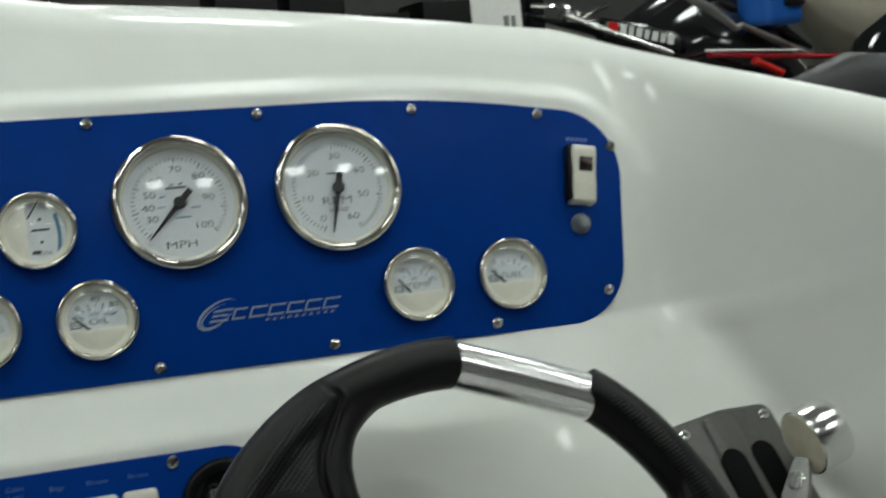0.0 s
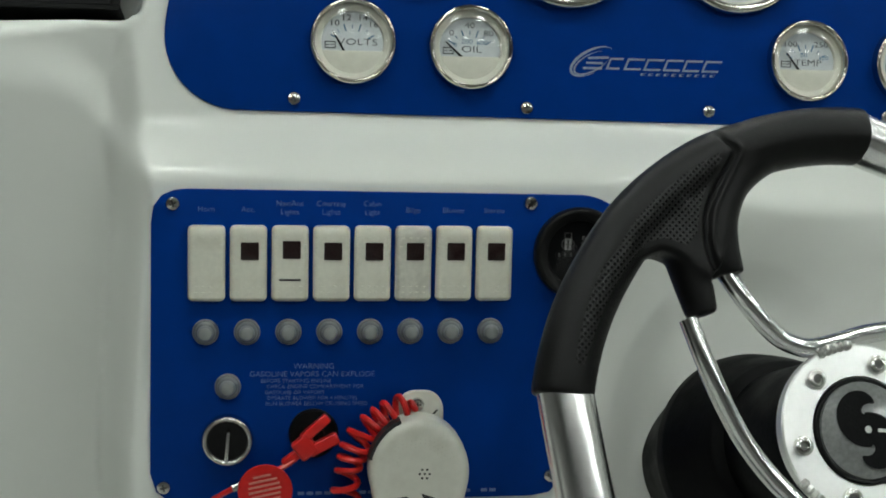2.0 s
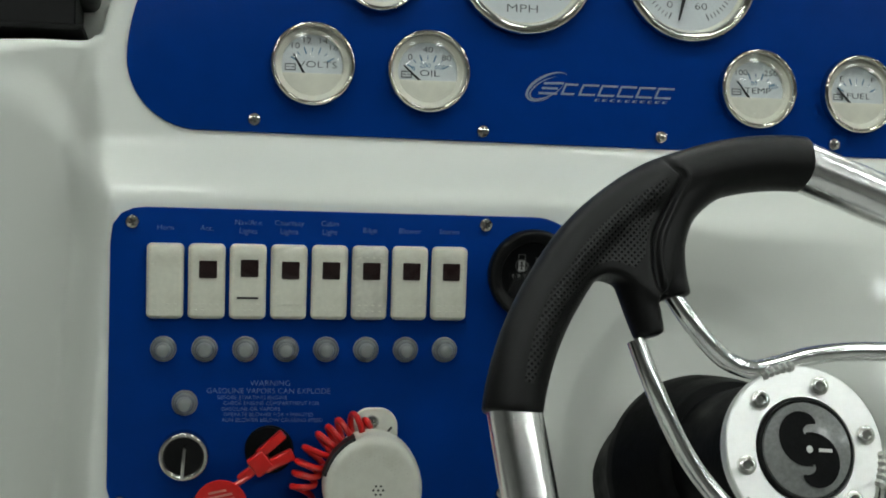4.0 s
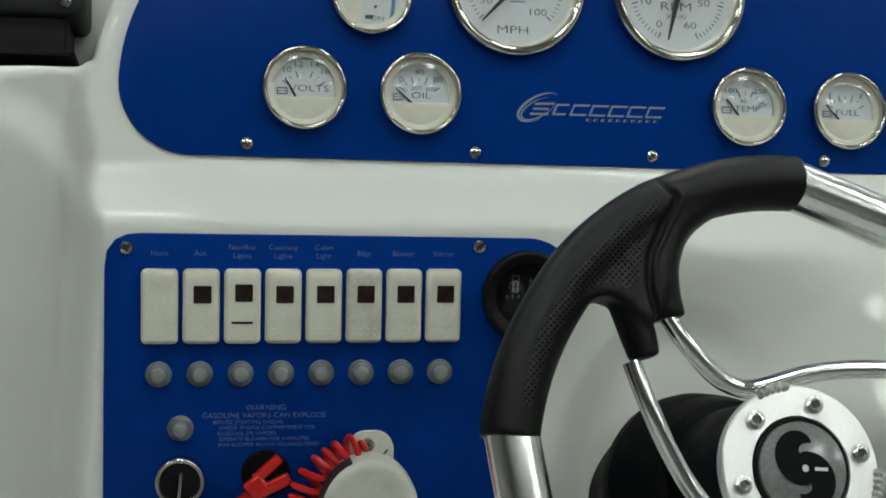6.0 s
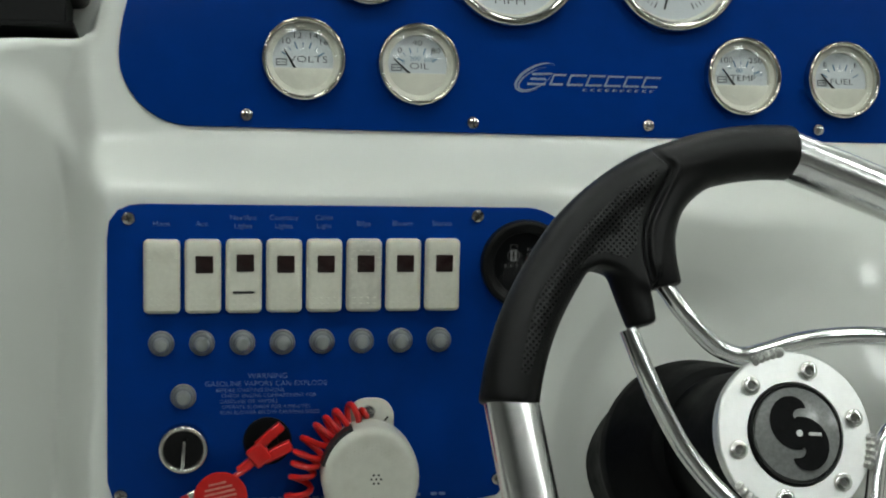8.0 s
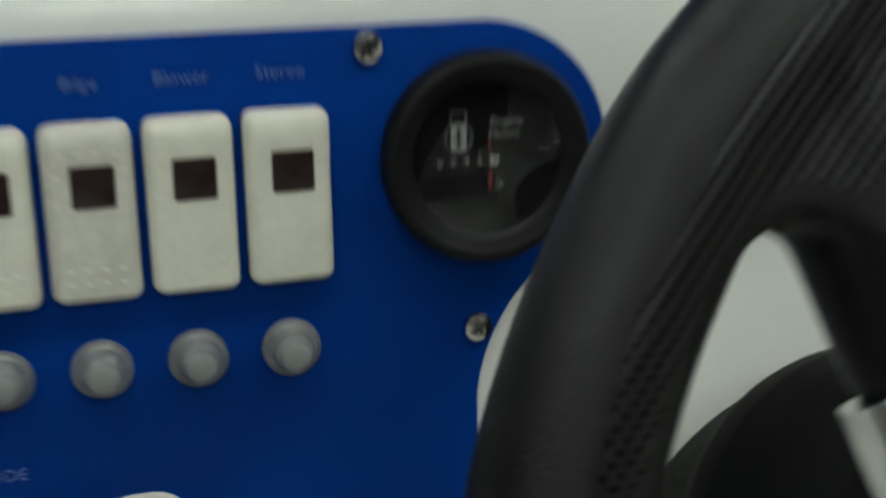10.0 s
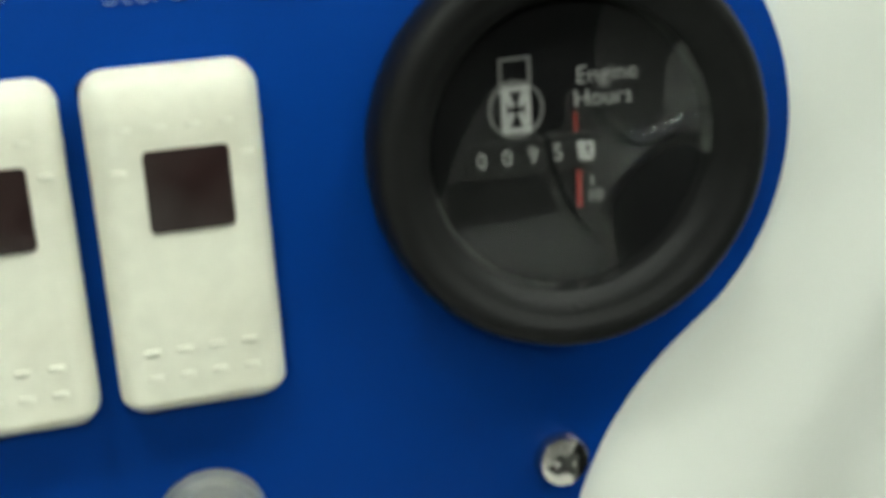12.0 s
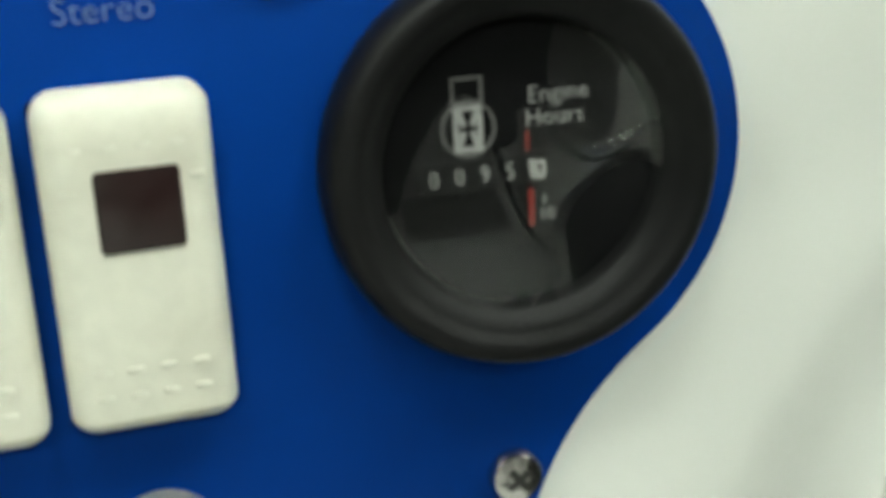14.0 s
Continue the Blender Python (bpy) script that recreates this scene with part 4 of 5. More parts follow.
def grip_meshes():
    """Leather grip shared by the three spokes: a rim arc that forks into two fingers, blended into one skin, with a seam sunk between them."""
    pts, rad = [], []
    for q in range(47):
        a = 172.6 - 88.0 * q / 46
        s = abs(a - 128.6) / 44.0
        swell = float(ease(a, 108, 118) * (1 - ease(a, 134, 148)))
        pts.append(polar(0.1804 + 0.0022 * s ** 2 + 0.0014 * swell, a))
        e = 0.0176 + 0.0003 * s ** 2 + 0.0003 * swell
        rad.append((e, e * 0.97))
    f1 = spline([Vector(v) for v in ((-0.1085, 0.1440, 0), (-0.1065, 0.1270, 0), (-0.1035, 0.1100, 0), (-0.1000, 0.0950, 0), (-0.0975, 0.0830, 0), (-0.0948, 0.0703, 0))], 6)
    f2 = spline([polar(0.1800, 98), polar(0.1765, 106.5), polar(0.1670, 115.0), polar(0.1530, 121.2), polar(0.1380, 125.4), polar(0.1217, 129.4)], 6)
    n1, n2 = len(f1) - 1, len(f2) - 1
    skin = join(sweep(pts, rad, 24),
                sweep(f1, [(float(np.interp(i / n1, (0, 0.4, 0.75, 1), (0.0140, 0.0126, 0.0112, 0.0094))), 0.0165 - 0.0062 * i / n1) for i in range(n1 + 1)], 18),
                sweep(f2, [(0.0150 - 0.0046 * min(1, i / n2 * 1.15), 0.0170 - 0.0062 * i / n2) for i in range(n2 + 1)], 18),
                slab([tuple(polar(r, a)[:2]) for r, a in ((0.184, 148), (0.186, 138), (0.186, 124), (0.184, 108), (0.172, 112), (0.158, 118.5), (0.144, 124), (0.131, 130), (0.128, 136), (0.138, 137.0), (0.1464, 137.0), (0.1540, 137.6), (0.1610, 138.8), (0.1665, 142.0))], -0.012, 0.0140))
    rough = new("grip", mesh_of("grip", skin, LEATHER, angle=180))
    blend = rough.modifiers.new("blend", "REMESH")
    blend.mode, blend.voxel_size, blend.use_smooth_shade = "VOXEL", 0.0011, True
    relax = rough.modifiers.new("relax", "SMOOTH")
    relax.factor, relax.iterations = 0.5, 40
    leather = bpy.data.meshes.new_from_object(rough.evaluated_get(bpy.context.evaluated_depsgraph_get()))
    bpy.data.objects.remove(rough)
    # the seam sinks between the fingers and the second finger's edge stands up beside it
    seam = np.array(spline([polar(r, a) for r, a in ((0.1985, 114.0), (0.1930, 114.5), (0.1870, 114.2), (0.1827, 113.7), (0.1787, 114.2), (0.1719, 117.4), (0.1652, 121.2), (0.1592, 124.8), (0.1520, 127.7), (0.1440, 130.3), (0.1340, 132.8), (0.1255, 134.3))], 8))[:, :2]
    co = np.empty(len(leather.vertices) * 3)
    leather.vertices.foreach_get("co", co)
    co = co.reshape(-1, 3)
    top = np.nonzero((co[:, 2] > -0.002) & (co[:, 0] < 0.0) & (np.hypot(co[:, 0], co[:, 1]) < 0.206))[0]
    best, side, along = np.full(len(top), 1.0), np.zeros(len(top)), np.zeros(len(top))
    for k, (p, q) in enumerate(zip(seam[:-1], seam[1:])):
        d = q - p
        u = np.clip(((co[top, :2] - p) @ d) / (d @ d), 0, 1)
        off = co[top, :2] - p - u[:, None] * d
        far = np.hypot(off[:, 0], off[:, 1])
        near = far < best
        best[near], along[near] = far[near], (k + u[near]) / (len(seam) - 1)
        side[near] = np.sign(d[0] * off[near, 1] - d[1] * off[near, 0])
    far = best * side
    ends = ease(along, 0.0, 0.10)
    sink = -0.0025 * np.exp(-((far - 0.0002) / 0.0021) ** 2) + 0.0014 * np.exp(-((far - 0.0036) / 0.0014) ** 2) * ease(along, 0.20, 0.32)
    co[top, 2] += sink * ends * ease(co[top, 2], -0.002, 0.006)
    leather.vertices.foreach_set("co", co.ravel())
    leather.update()
    tree = BVHTree.FromPolygons([tuple(v) for v in co], [tuple(f.vertices) for f in leather.polygons])

    def on_skin(r, a, lift):
        at, normal, _, _ = tree.ray_cast(polar(r, a, 0.06), Vector((0, 0, -1)))
        return at + normal * lift if at else polar(r, a)

    meshes = {"grip": leather}
    rim_rows = []
    for q in range(31):
        a = 167.0 - 27.0 * q / 30
        hi, lo = (float(np.interp(a, (140, 144.5, 150, 159, 167), v)) for v in ((0.1830, 0.1822, 0.1842, 0.1833, 0.1822), (0.1706, 0.1718, 0.1731, 0.1742, 0.1765)))
        rim_rows.append([(hi + (lo - hi) * c / 6, a) for c in range(7)])
    web_rows = []
    for q in range(25):
        a = 140.0 - 23.0 * q / 24
        lo = float(np.interp(a, (117.0, 121.0, 126.7, 130.5, 134.5, 136.5, 140.0), (0.1800, 0.1735, 0.1620, 0.1530, 0.1520, 0.1640, 0.1706)))
        web_rows.append([(0.1834 + (lo - 0.1834) * c / 10, a) for c in range(11)])
    for name, rows in (("punched_strip", rim_rows), ("punched_web", web_rows)):
        zone = bmesh.new()
        last = None
        for row in rows:
            now = [zone.verts.new(on_skin(r, a, 0.0004)) for r, a in row]
            if last:
                for c in range(len(now) - 1):
                    zone.faces.new((last[c], last[c + 1], now[c + 1], now[c]))
            last = now
        bmesh.ops.recalc_face_normals(zone, faces=zone.faces)
        meshes[name] = mesh_of(name, zone, PUNCHED, angle=180)
    run = [on_skin(math.hypot(*p), math.degrees(math.atan2(p[1], p[0])) + 0.2, -0.0002) for p in seam[8:-8]]
    meshes["seam"] = mesh_of("seam", sweep(run, [0.0008 * min(1.0, 0.25 + 5 * i / len(run), 0.25 + 5 * (len(run) - 1 - i) / len(run)) for i in range(len(run))], 8), RUBBER)
    return meshes


def steering_wheel():
    w = thing("steering_wheel", WHEEL, "three-spoke boat steering wheel, black leather grips and polished tubes", "steering wheel")
    shared = grip_meshes()
    for k in range(3):
        spin = pose(0, 0, 0, 0, 0, -120 * k)
        grip = part("grip", shared["grip"], None, w, "black leather grip forking into two fingers", pose(0, 0, 0, 0, 0, -120 * k + (2.6 if k == 1 else 0)))
        part("punched_strip", shared["punched_strip"], None, grip, "perforated leather strip")
        part("punched_web", shared["punched_web"], None, grip, "perforated leather patch")
        part("seam", shared["seam"], None, grip, "dark seam between the two fingers")
        # bare tube of the rim between two grips
        tube = [polar(0.1816, 171.0 + 35.0 * q / 12) for q in range(13)]
        a0, a1 = tube[0], tube[-1]
        tube = [a0.lerp(a1, q / 12).lerp(tube[q], 0.08) for q in range(13)]
        part("rim_tube", sweep(tube, 0.0160, 32), SATIN, w, "brushed aluminium rim section", spin, angle=60)
        # spoke tube: from one fork down past the hub and up to the next fork
        sp = []
        for r, a in ((0.124, 129.2), (0.1045, 130.4), (0.088, 130), (0.073, 127.5), (0.0605, 119), (0.057, 104), (0.062, 81), (0.073, 61.5), (0.0885, 46), (0.1045, 35.6), (0.124, 26.4)):
            sp.append(polar(r, a) + Vector((0, 0, HUB.z)) * float(ease(-r, -0.105, -0.062)))
        sp = spline(sp, 7)
        part("spoke", sweep(sp, 0.0058, 18), BRUSHED, w, "bent polished aluminium spoke tube", spin)
        bead = sweep([polar(0.0520, 118 - 2.4 * q, 0.0045 + 0.0006 * (q % 2)) for q in range(11)], [0.0030 + 0.0007 * (q % 2) for q in range(11)], 10)
        part("weld", bead, WELD, w, "rippled weld bead", HUBM @ spin)
    part("hub_plate", lathe([(0.0300, -0.004), (0.0515, -0.004), (0.0525, -0.0030), (0.0525, 0.0040), (0.0515, 0.0050), (0.0330, 0.0050), (0.0322, 0.0040), (0.0300, -0.002)], 64), ALU, w, "polished aluminium hub plate", HUBM, angle=40)
    for k in range(6):
        m = HUBM @ Matrix.Translation(polar(0.0415, 12.2 + 60 * k, 0.0050))
        bolt = part("bolt", lathe([(0.0058, 0), (0.0060, 0.0014), (0.0056, 0.0030), (0.0046, 0.0036), (0.0032, 0.0036), (0.0031, 0.0016), (0, 0.0016)], 24), BOLT, w, "socket-head bolt", m)
        part("socket", lathe([(0.0029, 0.0017), (0, 0.0018)], 6), GREYMETAL, bolt, "dark hexagon socket")
    cap = part("horn_cap", lathe([(0.0318, -0.002), (0.0316, 0.0058), (0.0308, 0.0073), (0.0298, 0.0071), (0.0292, 0.0062)], 56), BLACK, w, "black ring of the centre cap", HUBM, angle=50)
    part("emblem", lathe([(0.0296, 0.0060), (0.0288, 0.0076), (0.0215, 0.0091), (0.0, 0.0100)], 48), EMBLEM, cap, "grey domed emblem")
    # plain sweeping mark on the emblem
    bm = bmesh.new()
    last = None
    for k in range(41):
        u = k / 40
        if u < 0.5:
            a, c = radians(35 + 235 * u * 2), 0.0072
        else:
            a, c = radians(90 - 235 * (u - 0.5) * 2), -0.0072
        h = 0.0004 + 0.0076 * math.sin(math.pi * u) ** 0.8
        q = Vector((math.cos(a), math.sin(a), 0))
        p = Vector((0, c, 0.0101))
        edge = 1 if u < 0.5 else -1
        row = [bm.verts.new(p + q * (0.0072 + edge * h)), bm.verts.new(p + q * (0.0072 - edge * h))]
        if last:
            bm.faces.new((last[0], last[1], row[1], row[0]))
        last = row
    bm.transform(pose(0, 0, 0, 0, 0, 8) @ Matrix.Diagonal((1.3, 1.3, 1.0, 1.0)))
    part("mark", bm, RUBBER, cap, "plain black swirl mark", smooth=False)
    # highlights on the dome, painted as a pale bar and a central dot
    part("glint_bar", bars([(0.0105, -0.0008, 0.0085, 0.0020, -4)], 0.0098, 0.0106), GLINT, cap, smooth=False)
    part("glint_dot", lathe([(0.0022, 0.0103), (0.0, 0.0105)], 16), GLINT, cap, smooth=False)
    return w


steering_wheel()


def steering_column():
    c = thing("steering_column", WHEEL @ Matrix.Translation((HUB.x, HUB.y, 0)), "black rubber bellows over the steering column", "column")
    part("sleeve", lathe([(0.0420, -0.011), (0.0445, -0.026), (0.0480, -0.056), (0.0500, -0.092), (0.0450, -0.096)], 48), RUBBER, c, "smooth black sleeve")
    prof = []
    for k in range(14):
        u = (k + 0.5) / 14
        r = 0.0545 + 0.0140 * u ** 0.7
        z = -0.088 - 0.046 * u
        fold = 0.0007 * max(0.0, 1 - 2.2 * u)
        prof += [(r - fold, z + 0.0014), (r + fold, z - 0.0006)]
    prof += [(0.0686, -0.139), (0.0672, -0.144), (0.0600, -0.152), (0.0560, -0.190)]
    # the bellows leans to one side on its way to the dash
    lean = Matrix(((1, 0, 0.105, 0.0072), (0, 1, 0.01, 0.0002), (0, 0, 1, 0), (0, 0, 0, 1)))
    part("bellows", moved(lathe([(0.030, -0.088)] + prof, 64), lean), RUBBER, c, "ribbed black bellows", angle=180)


steering_column()


# ---------------------------------------------------------------- throttle
def throttle():
    m = Matrix.Translation((0.3822, -0.0600, -0.1205)) @ pose(0, 0, 0, 66, -4, 6) @ Matrix.Scale(1.056, 4)
    t = thing("throttle_control", m, "grey metal twin-slot throttle control with chrome lever", "throttle")
    plate = slab(rounded([(-0.010, -0.125, 0.008), (0.086, -0.125, 0.008), (0.086, 0.010, 0.010), (0.040, 0.0125, 0.02), (-0.010, 0.010, 0.010)], 5), 0.0, 0.012, 0.003)
    part("plate", plate, GREYMETAL, t, "grey cast metal plate")
    part("housing", slab(rounded([(-0.006, -0.121, 0.008), (0.082, -0.121, 0.008), (0.082, 0.006, 0.010), (-0.006, 0.006, 0.010)], 5), -0.075, 0.0005), BLACK, t, "black housing sunk into the dash")
    part("raised_spine", slab(rounded([(0.017, -0.121, 0.006), (0.050, -0.121, 0.006), (0.048, 0.008, 0.006), (0.020, 0.008, 0.006)], 4), 0.0118, 0.0150, 0.002), GREYMETAL, t)
    for x in (0.0282, 0.0560):
        part("slot", slab(rounded([(x - 0.0105, -0.105, 0.0104), (x + 0.0105, -0.105, 0.0104), (x + 0.0105, -0.020, 0.0104), (x - 0.0105, -0.020, 0.0104)], 5), 0.012, 0.0158), RUBBER, t, "black rubber slot")
    for x, y in ((0.0, 0.0), (0.076, 0.0), (0.0, -0.116), (0.076, -0.116)):
        s = part("screw", SCREW, None, t, "stainless screw", pose(x, y, 0.012))
        part("recess", CROSS, None, s)
    inv = m.inverted()
    # flat chrome lever: a plate standing in the slot, bored for its pivot
    top, side = inv @ Vector((0.4530, -0.1180, -0.1500)), inv @ Vector((0.4330, -0.1180, -0.1930))
    frame_m = (top - side).normalized().to_track_quat("Y", "Z").to_matrix().to_4x4()
    toward = (inv.to_3x3() @ Vector((-0.75, -0.55, 0.25))).normalized()
    up = (top - side).normalized()
    right = up.cross(toward).normalized()
    out = right.cross(up)
    for c, axis in enumerate((right, up, out)):
        frame_m.col[c][:3] = axis
    frame_m.translation = side
    frame_m = frame_m @ Matrix.Diagonal((0.72, 0.85, 0.8, 1.0))
    outline = rounded([(-0.012, -0.012, 0.006), (0.012, -0.012, 0.006), (0.014, 0.030, 0.010), (0.008, 0.058, 0.006), (-0.008, 0.058, 0.006), (-0.014, 0.022, 0.010)], 4)
    lever = part("lever", moved(slab(outline, -0.003, 0.003, 0.001), frame_m), LEVERMETAL, t, "flat metal lever")
    part("bore", moved(lathe([(0.0075, 0.0032), (0.0072, 0.0040), (0.0, 0.0036)], 24), frame_m @ pose(0.001, 0.014, 0)), BLACK, lever, "dark pivot bore")
    part("bolt", moved(lathe([(0.0085, 0.003), (0.0085, 0.0042), (0.0075, 0.0050), (0, 0.0052)], 24), frame_m @ pose(-0.001, 0.037, 0)), STAINLESS, lever, "round bolt head")
    part("foot", moved(lathe([(0.009, -0.006), (0.0095, -0.005), (0.0095, 0.005), (0.0085, 0.006), (0, 0.0062)], 24), frame_m @ pose(-0.006, -0.008, 0)), STAINLESS, lever, "round metal lever foot")
    k = inv @ (Matrix.Translation((0.4687, -0.1223, -0.1315)) @ Matrix.Scale(1.056, 4) @ Vector((-0.96, 0.05, -0.28)).to_track_quat("Z", "Y").to_matrix().to_4x4())
    part("knob", moved(lathe([(0.0, -0.0130), (0.0238, -0.0130), (0.0250, -0.0120), (0.0252, -0.0100), (0.0252, 0.0110), (0.0246, 0.0126), (0.0232, 0.0132)], 64), k), BRUSHED, lever, "polished metal drum knob", angle=30)
    part("knob_face", moved(lathe([(0.0236, 0.0125), (0.0228, 0.0136), (0.0, 0.0142)], 40), k), BEIGE, lever, "beige knob face")


throttle()


# ---------------------------------------------------------------- radio on the shelf
def radio():
    r = thing("radio", Matrix.Translation((-0.3835, 0.0950, 0.0715)), "black marine radio standing on the white dash shelf", "radio")
    part("base", box(0.188, 0.086, 0.030, 0.0012, 1, (-0.002, 0.002, 0.0150)), BLACK, r, "black mounting base set back under the case")
    part("foot_plate", box(0.196, 0.094, 0.004, 0.001, 1, (0, 0, 0.0020)), BLACK, r)
    part("case", box(0.204, 0.100, 0.064, 0.008, 4, (0.003, -0.002, 0.0610)), RADIOCASE, r, "dark grey case with rounded edges")
    front = pose(0, -0.0522, 0.062, 90, 0, 0)
    part("face_line", bars([(0.014, -0.012, 0.0022, 0.026)], 0, 0.0006), BLACK, r, "dark slit", front, smooth=False)
    part("stripe", bars([(0.050, 0.014, 0.060, 0.0016)], 0, 0.0006), RED, r, "thin red stripe", front, smooth=False)
    part("stripe", bars([(0.050, 0.010, 0.060, 0.0022)], 0, 0.0006), BLUEPLASTIC, r, "thin blue-green stripe", front, smooth=False)
    part("knob", lathe([(0.0115, 0), (0.0115, 0.008), (0.0100, 0.0100), (0.0, 0.0104)], 28), BLACK, r, "round black knob", pose(0.066, -0.0520, 0.083, 90, 0, 0))
    s = part("screw", SCREW, None, r, "stainless screw", pose(0.092, -0.0522, 0.038, 90, 0, 0))
    part("recess", CROSS, None, s)


radio()


# ---------------------------------------------------------------- boat and showroom
def slab_world(name, size, at, mat, label, category, kind="structure"):
    return solo(name, box(*size), mat, Matrix.Translation(at), label, category, kind=kind, smooth=False, world_space=True)


def hull_shell():
    """Tapering hull that carries the cockpit, standing on the floor."""
    rows = [[(s * w * q, y, z) for s, q, z in ((-1, 1.0, top), (-1, 0.9, -0.15), (-1, 0.35, -0.42), (0, 0, -0.45), (1, 0.35, -0.42), (1, 0.9, -0.15), (1, 1.0, top))] for y, w, top in ((-3.0, 1.02, -0.03), (-1.2, 1.05, -0.03), (0.3, 1.05, -0.03), (1.2, 0.98, 0.95))]
    bm = bmesh.new()
    vs = [[bm.verts.new(p) for p in row] for row in rows]
    for a, b in zip(vs, vs[1:]):
        for k in range(6):
            bm.faces.new((a[k], a[k + 1], b[k + 1], b[k]))
    bm.faces.new(vs[0])
    bm.faces.new(list(reversed(vs[-1])))
    bmesh.ops.recalc_face_normals(bm, faces=bm.faces)
    return bm


# unseen floor, kept light to fill the wheel's undersides and soften shadows
slab_world("cockpit_floor", (2.1, 3.4, 0.05), (0, -1.25, 0.0), CARPET, "unseen light grey carpeted cockpit floor, added to bounce light", "floor")
slab_world("cockpit_side_port", (0.06, 2.6, 0.75), (-0.95, -1.5, 0.40), GELCOAT, "white gelcoat cockpit side", "side")
slab_world("cockpit_side_starboard", (0.06, 2.2, 0.75), (0.95, -1.7, 0.40), GELCOAT, "white gelcoat cockpit side", "side")
solo("hull", hull_shell(), GELCOAT, Matrix.Identity(4), "white gelcoat hull under the cockpit", "boat", kind="structure", world_space=True)
slab_world("bow_deck", (1.9, 0.85, 0.04), (0, 0.80, 0.98), GELCOAT, "white gelcoat foredeck", "deck")
slab_world("floor", (16, 18, 0.1), (0, 1, -0.50), CONCRETE, "sealed grey concrete showroom floor", "floor")
slab_world("ceiling", (16, 18, 0.1), (0, 1, 3.25), CEILPAINT, "off-white showroom ceiling", "ceiling")
# walls added round the room, pale enough to bounce soft light onto the dash
slab_world("wall_north", (16, 0.15, 4.1), (0, 10.05, 1.2), WALLPAINT, "grey painted wall added round the showroom to bounce light", "wall")
slab_world("wall_south", (16, 0.15, 4.1), (0, -8.05, 1.2), WALLPAINT, "grey painted wall added round the showroom to bounce light", "wall")
slab_world("wall_west", (0.15, 18, 4.1), (-8.05, 1, 1.2), WALLPAINT, "grey painted wall added round the showroom to bounce light", "wall")
slab_world("wall_east", (0.15, 18, 4.1), (8.05, 1, 1.2), WALLPAINT, "grey painted wall added round the showroom to bounce light", "wall")

LAMP_HOUSING = mesh_of("housing", box(0.52, 0.48, 0.07, 0.01, 2, (0, 0, 0.035)), CEILPAINT, smooth=False)
LAMP_PANE = mesh_of("diffuser", box(0.42, 0.38, 0.02, 0.006, 1, (0, 0, -0.008)), TUBES, smooth=False)
for x in (-1.40, -0.03, 1.34, 2.71, 4.08):
    for y, shift in ((-2.72, 0), (-0.8, -0.49), (1.1, -0.77), (3.0, 0.3)):
        lamp = new("ceiling_light")
        lamp.matrix_basis = Matrix.Translation((x + shift, y, 3.13))
        tagged(lamp, "white fluorescent ceiling troffer with a glowing diffuser", "light", "ceiling lights")
        part("housing", LAMP_HOUSING, None, lamp)
        part("diffuser", LAMP_PANE, None, lamp, "glowing diffuser")


# ---------------------------------------------------------------- showroom beyond the dash
def loft(rings, cap=True):
    bm = bmesh.new()
    rows = [[bm.verts.new(p) for p in r] for r in rings]
    n = len(rows[0])
    for a, b in zip(rows, rows[1:]):
        for k in range(n):
            bm.faces.new((a[k], a[(k + 1) % n], b[(k + 1) % n], b[k]))
    if cap:
        bm.faces.new(rows[0])
        bm.faces.new(rows[-1])
    return bm


def pod(path, sizes, seg=20):
    """A rounded body along a path, (half width, half height) at each point."""
    rings = []
    for (x, y, z), (w, h) in zip(path, sizes):
        rings.append([(x, y + w * math.cos(2 * math.pi * k / seg), z + h * math.sin(2 * math.pi * k / seg)) for k in range(seg)])
    return loft(rings)


def at_world(name, place, label, category):
    e = new(name)
    e.matrix_basis = Matrix.Translation(place)
    return tagged(e, label, category)


def wheel_parts(bike, x, z, r):
    t = part("tyre", moved(lathe([(r * 0.80, -0.05), (r * 0.95, -0.055), (r, -0.02), (r, 0.02), (r * 0.95, 0.055), (r * 0.80, 0.05), (r * 0.80, -0.05)], 40), pose(x, 0, z, 90, 0, 0)), RUBBER, bike)
    part("rim", moved(lathe([(r * 0.80, -0.03), (r * 0.76, 0), (r * 0.80, 0.03)], 40), pose(x, 0, z, 90, 0, 0)), CHROME, t)
    for k in range(8):
        part("wheel_spoke", sweep([(x, 0, z), (x + r * 0.78 * math.cos(k * math.pi / 4), 0, z + r * 0.78 * math.sin(k * math.pi / 4))], 0.006, 6), ALU, t)


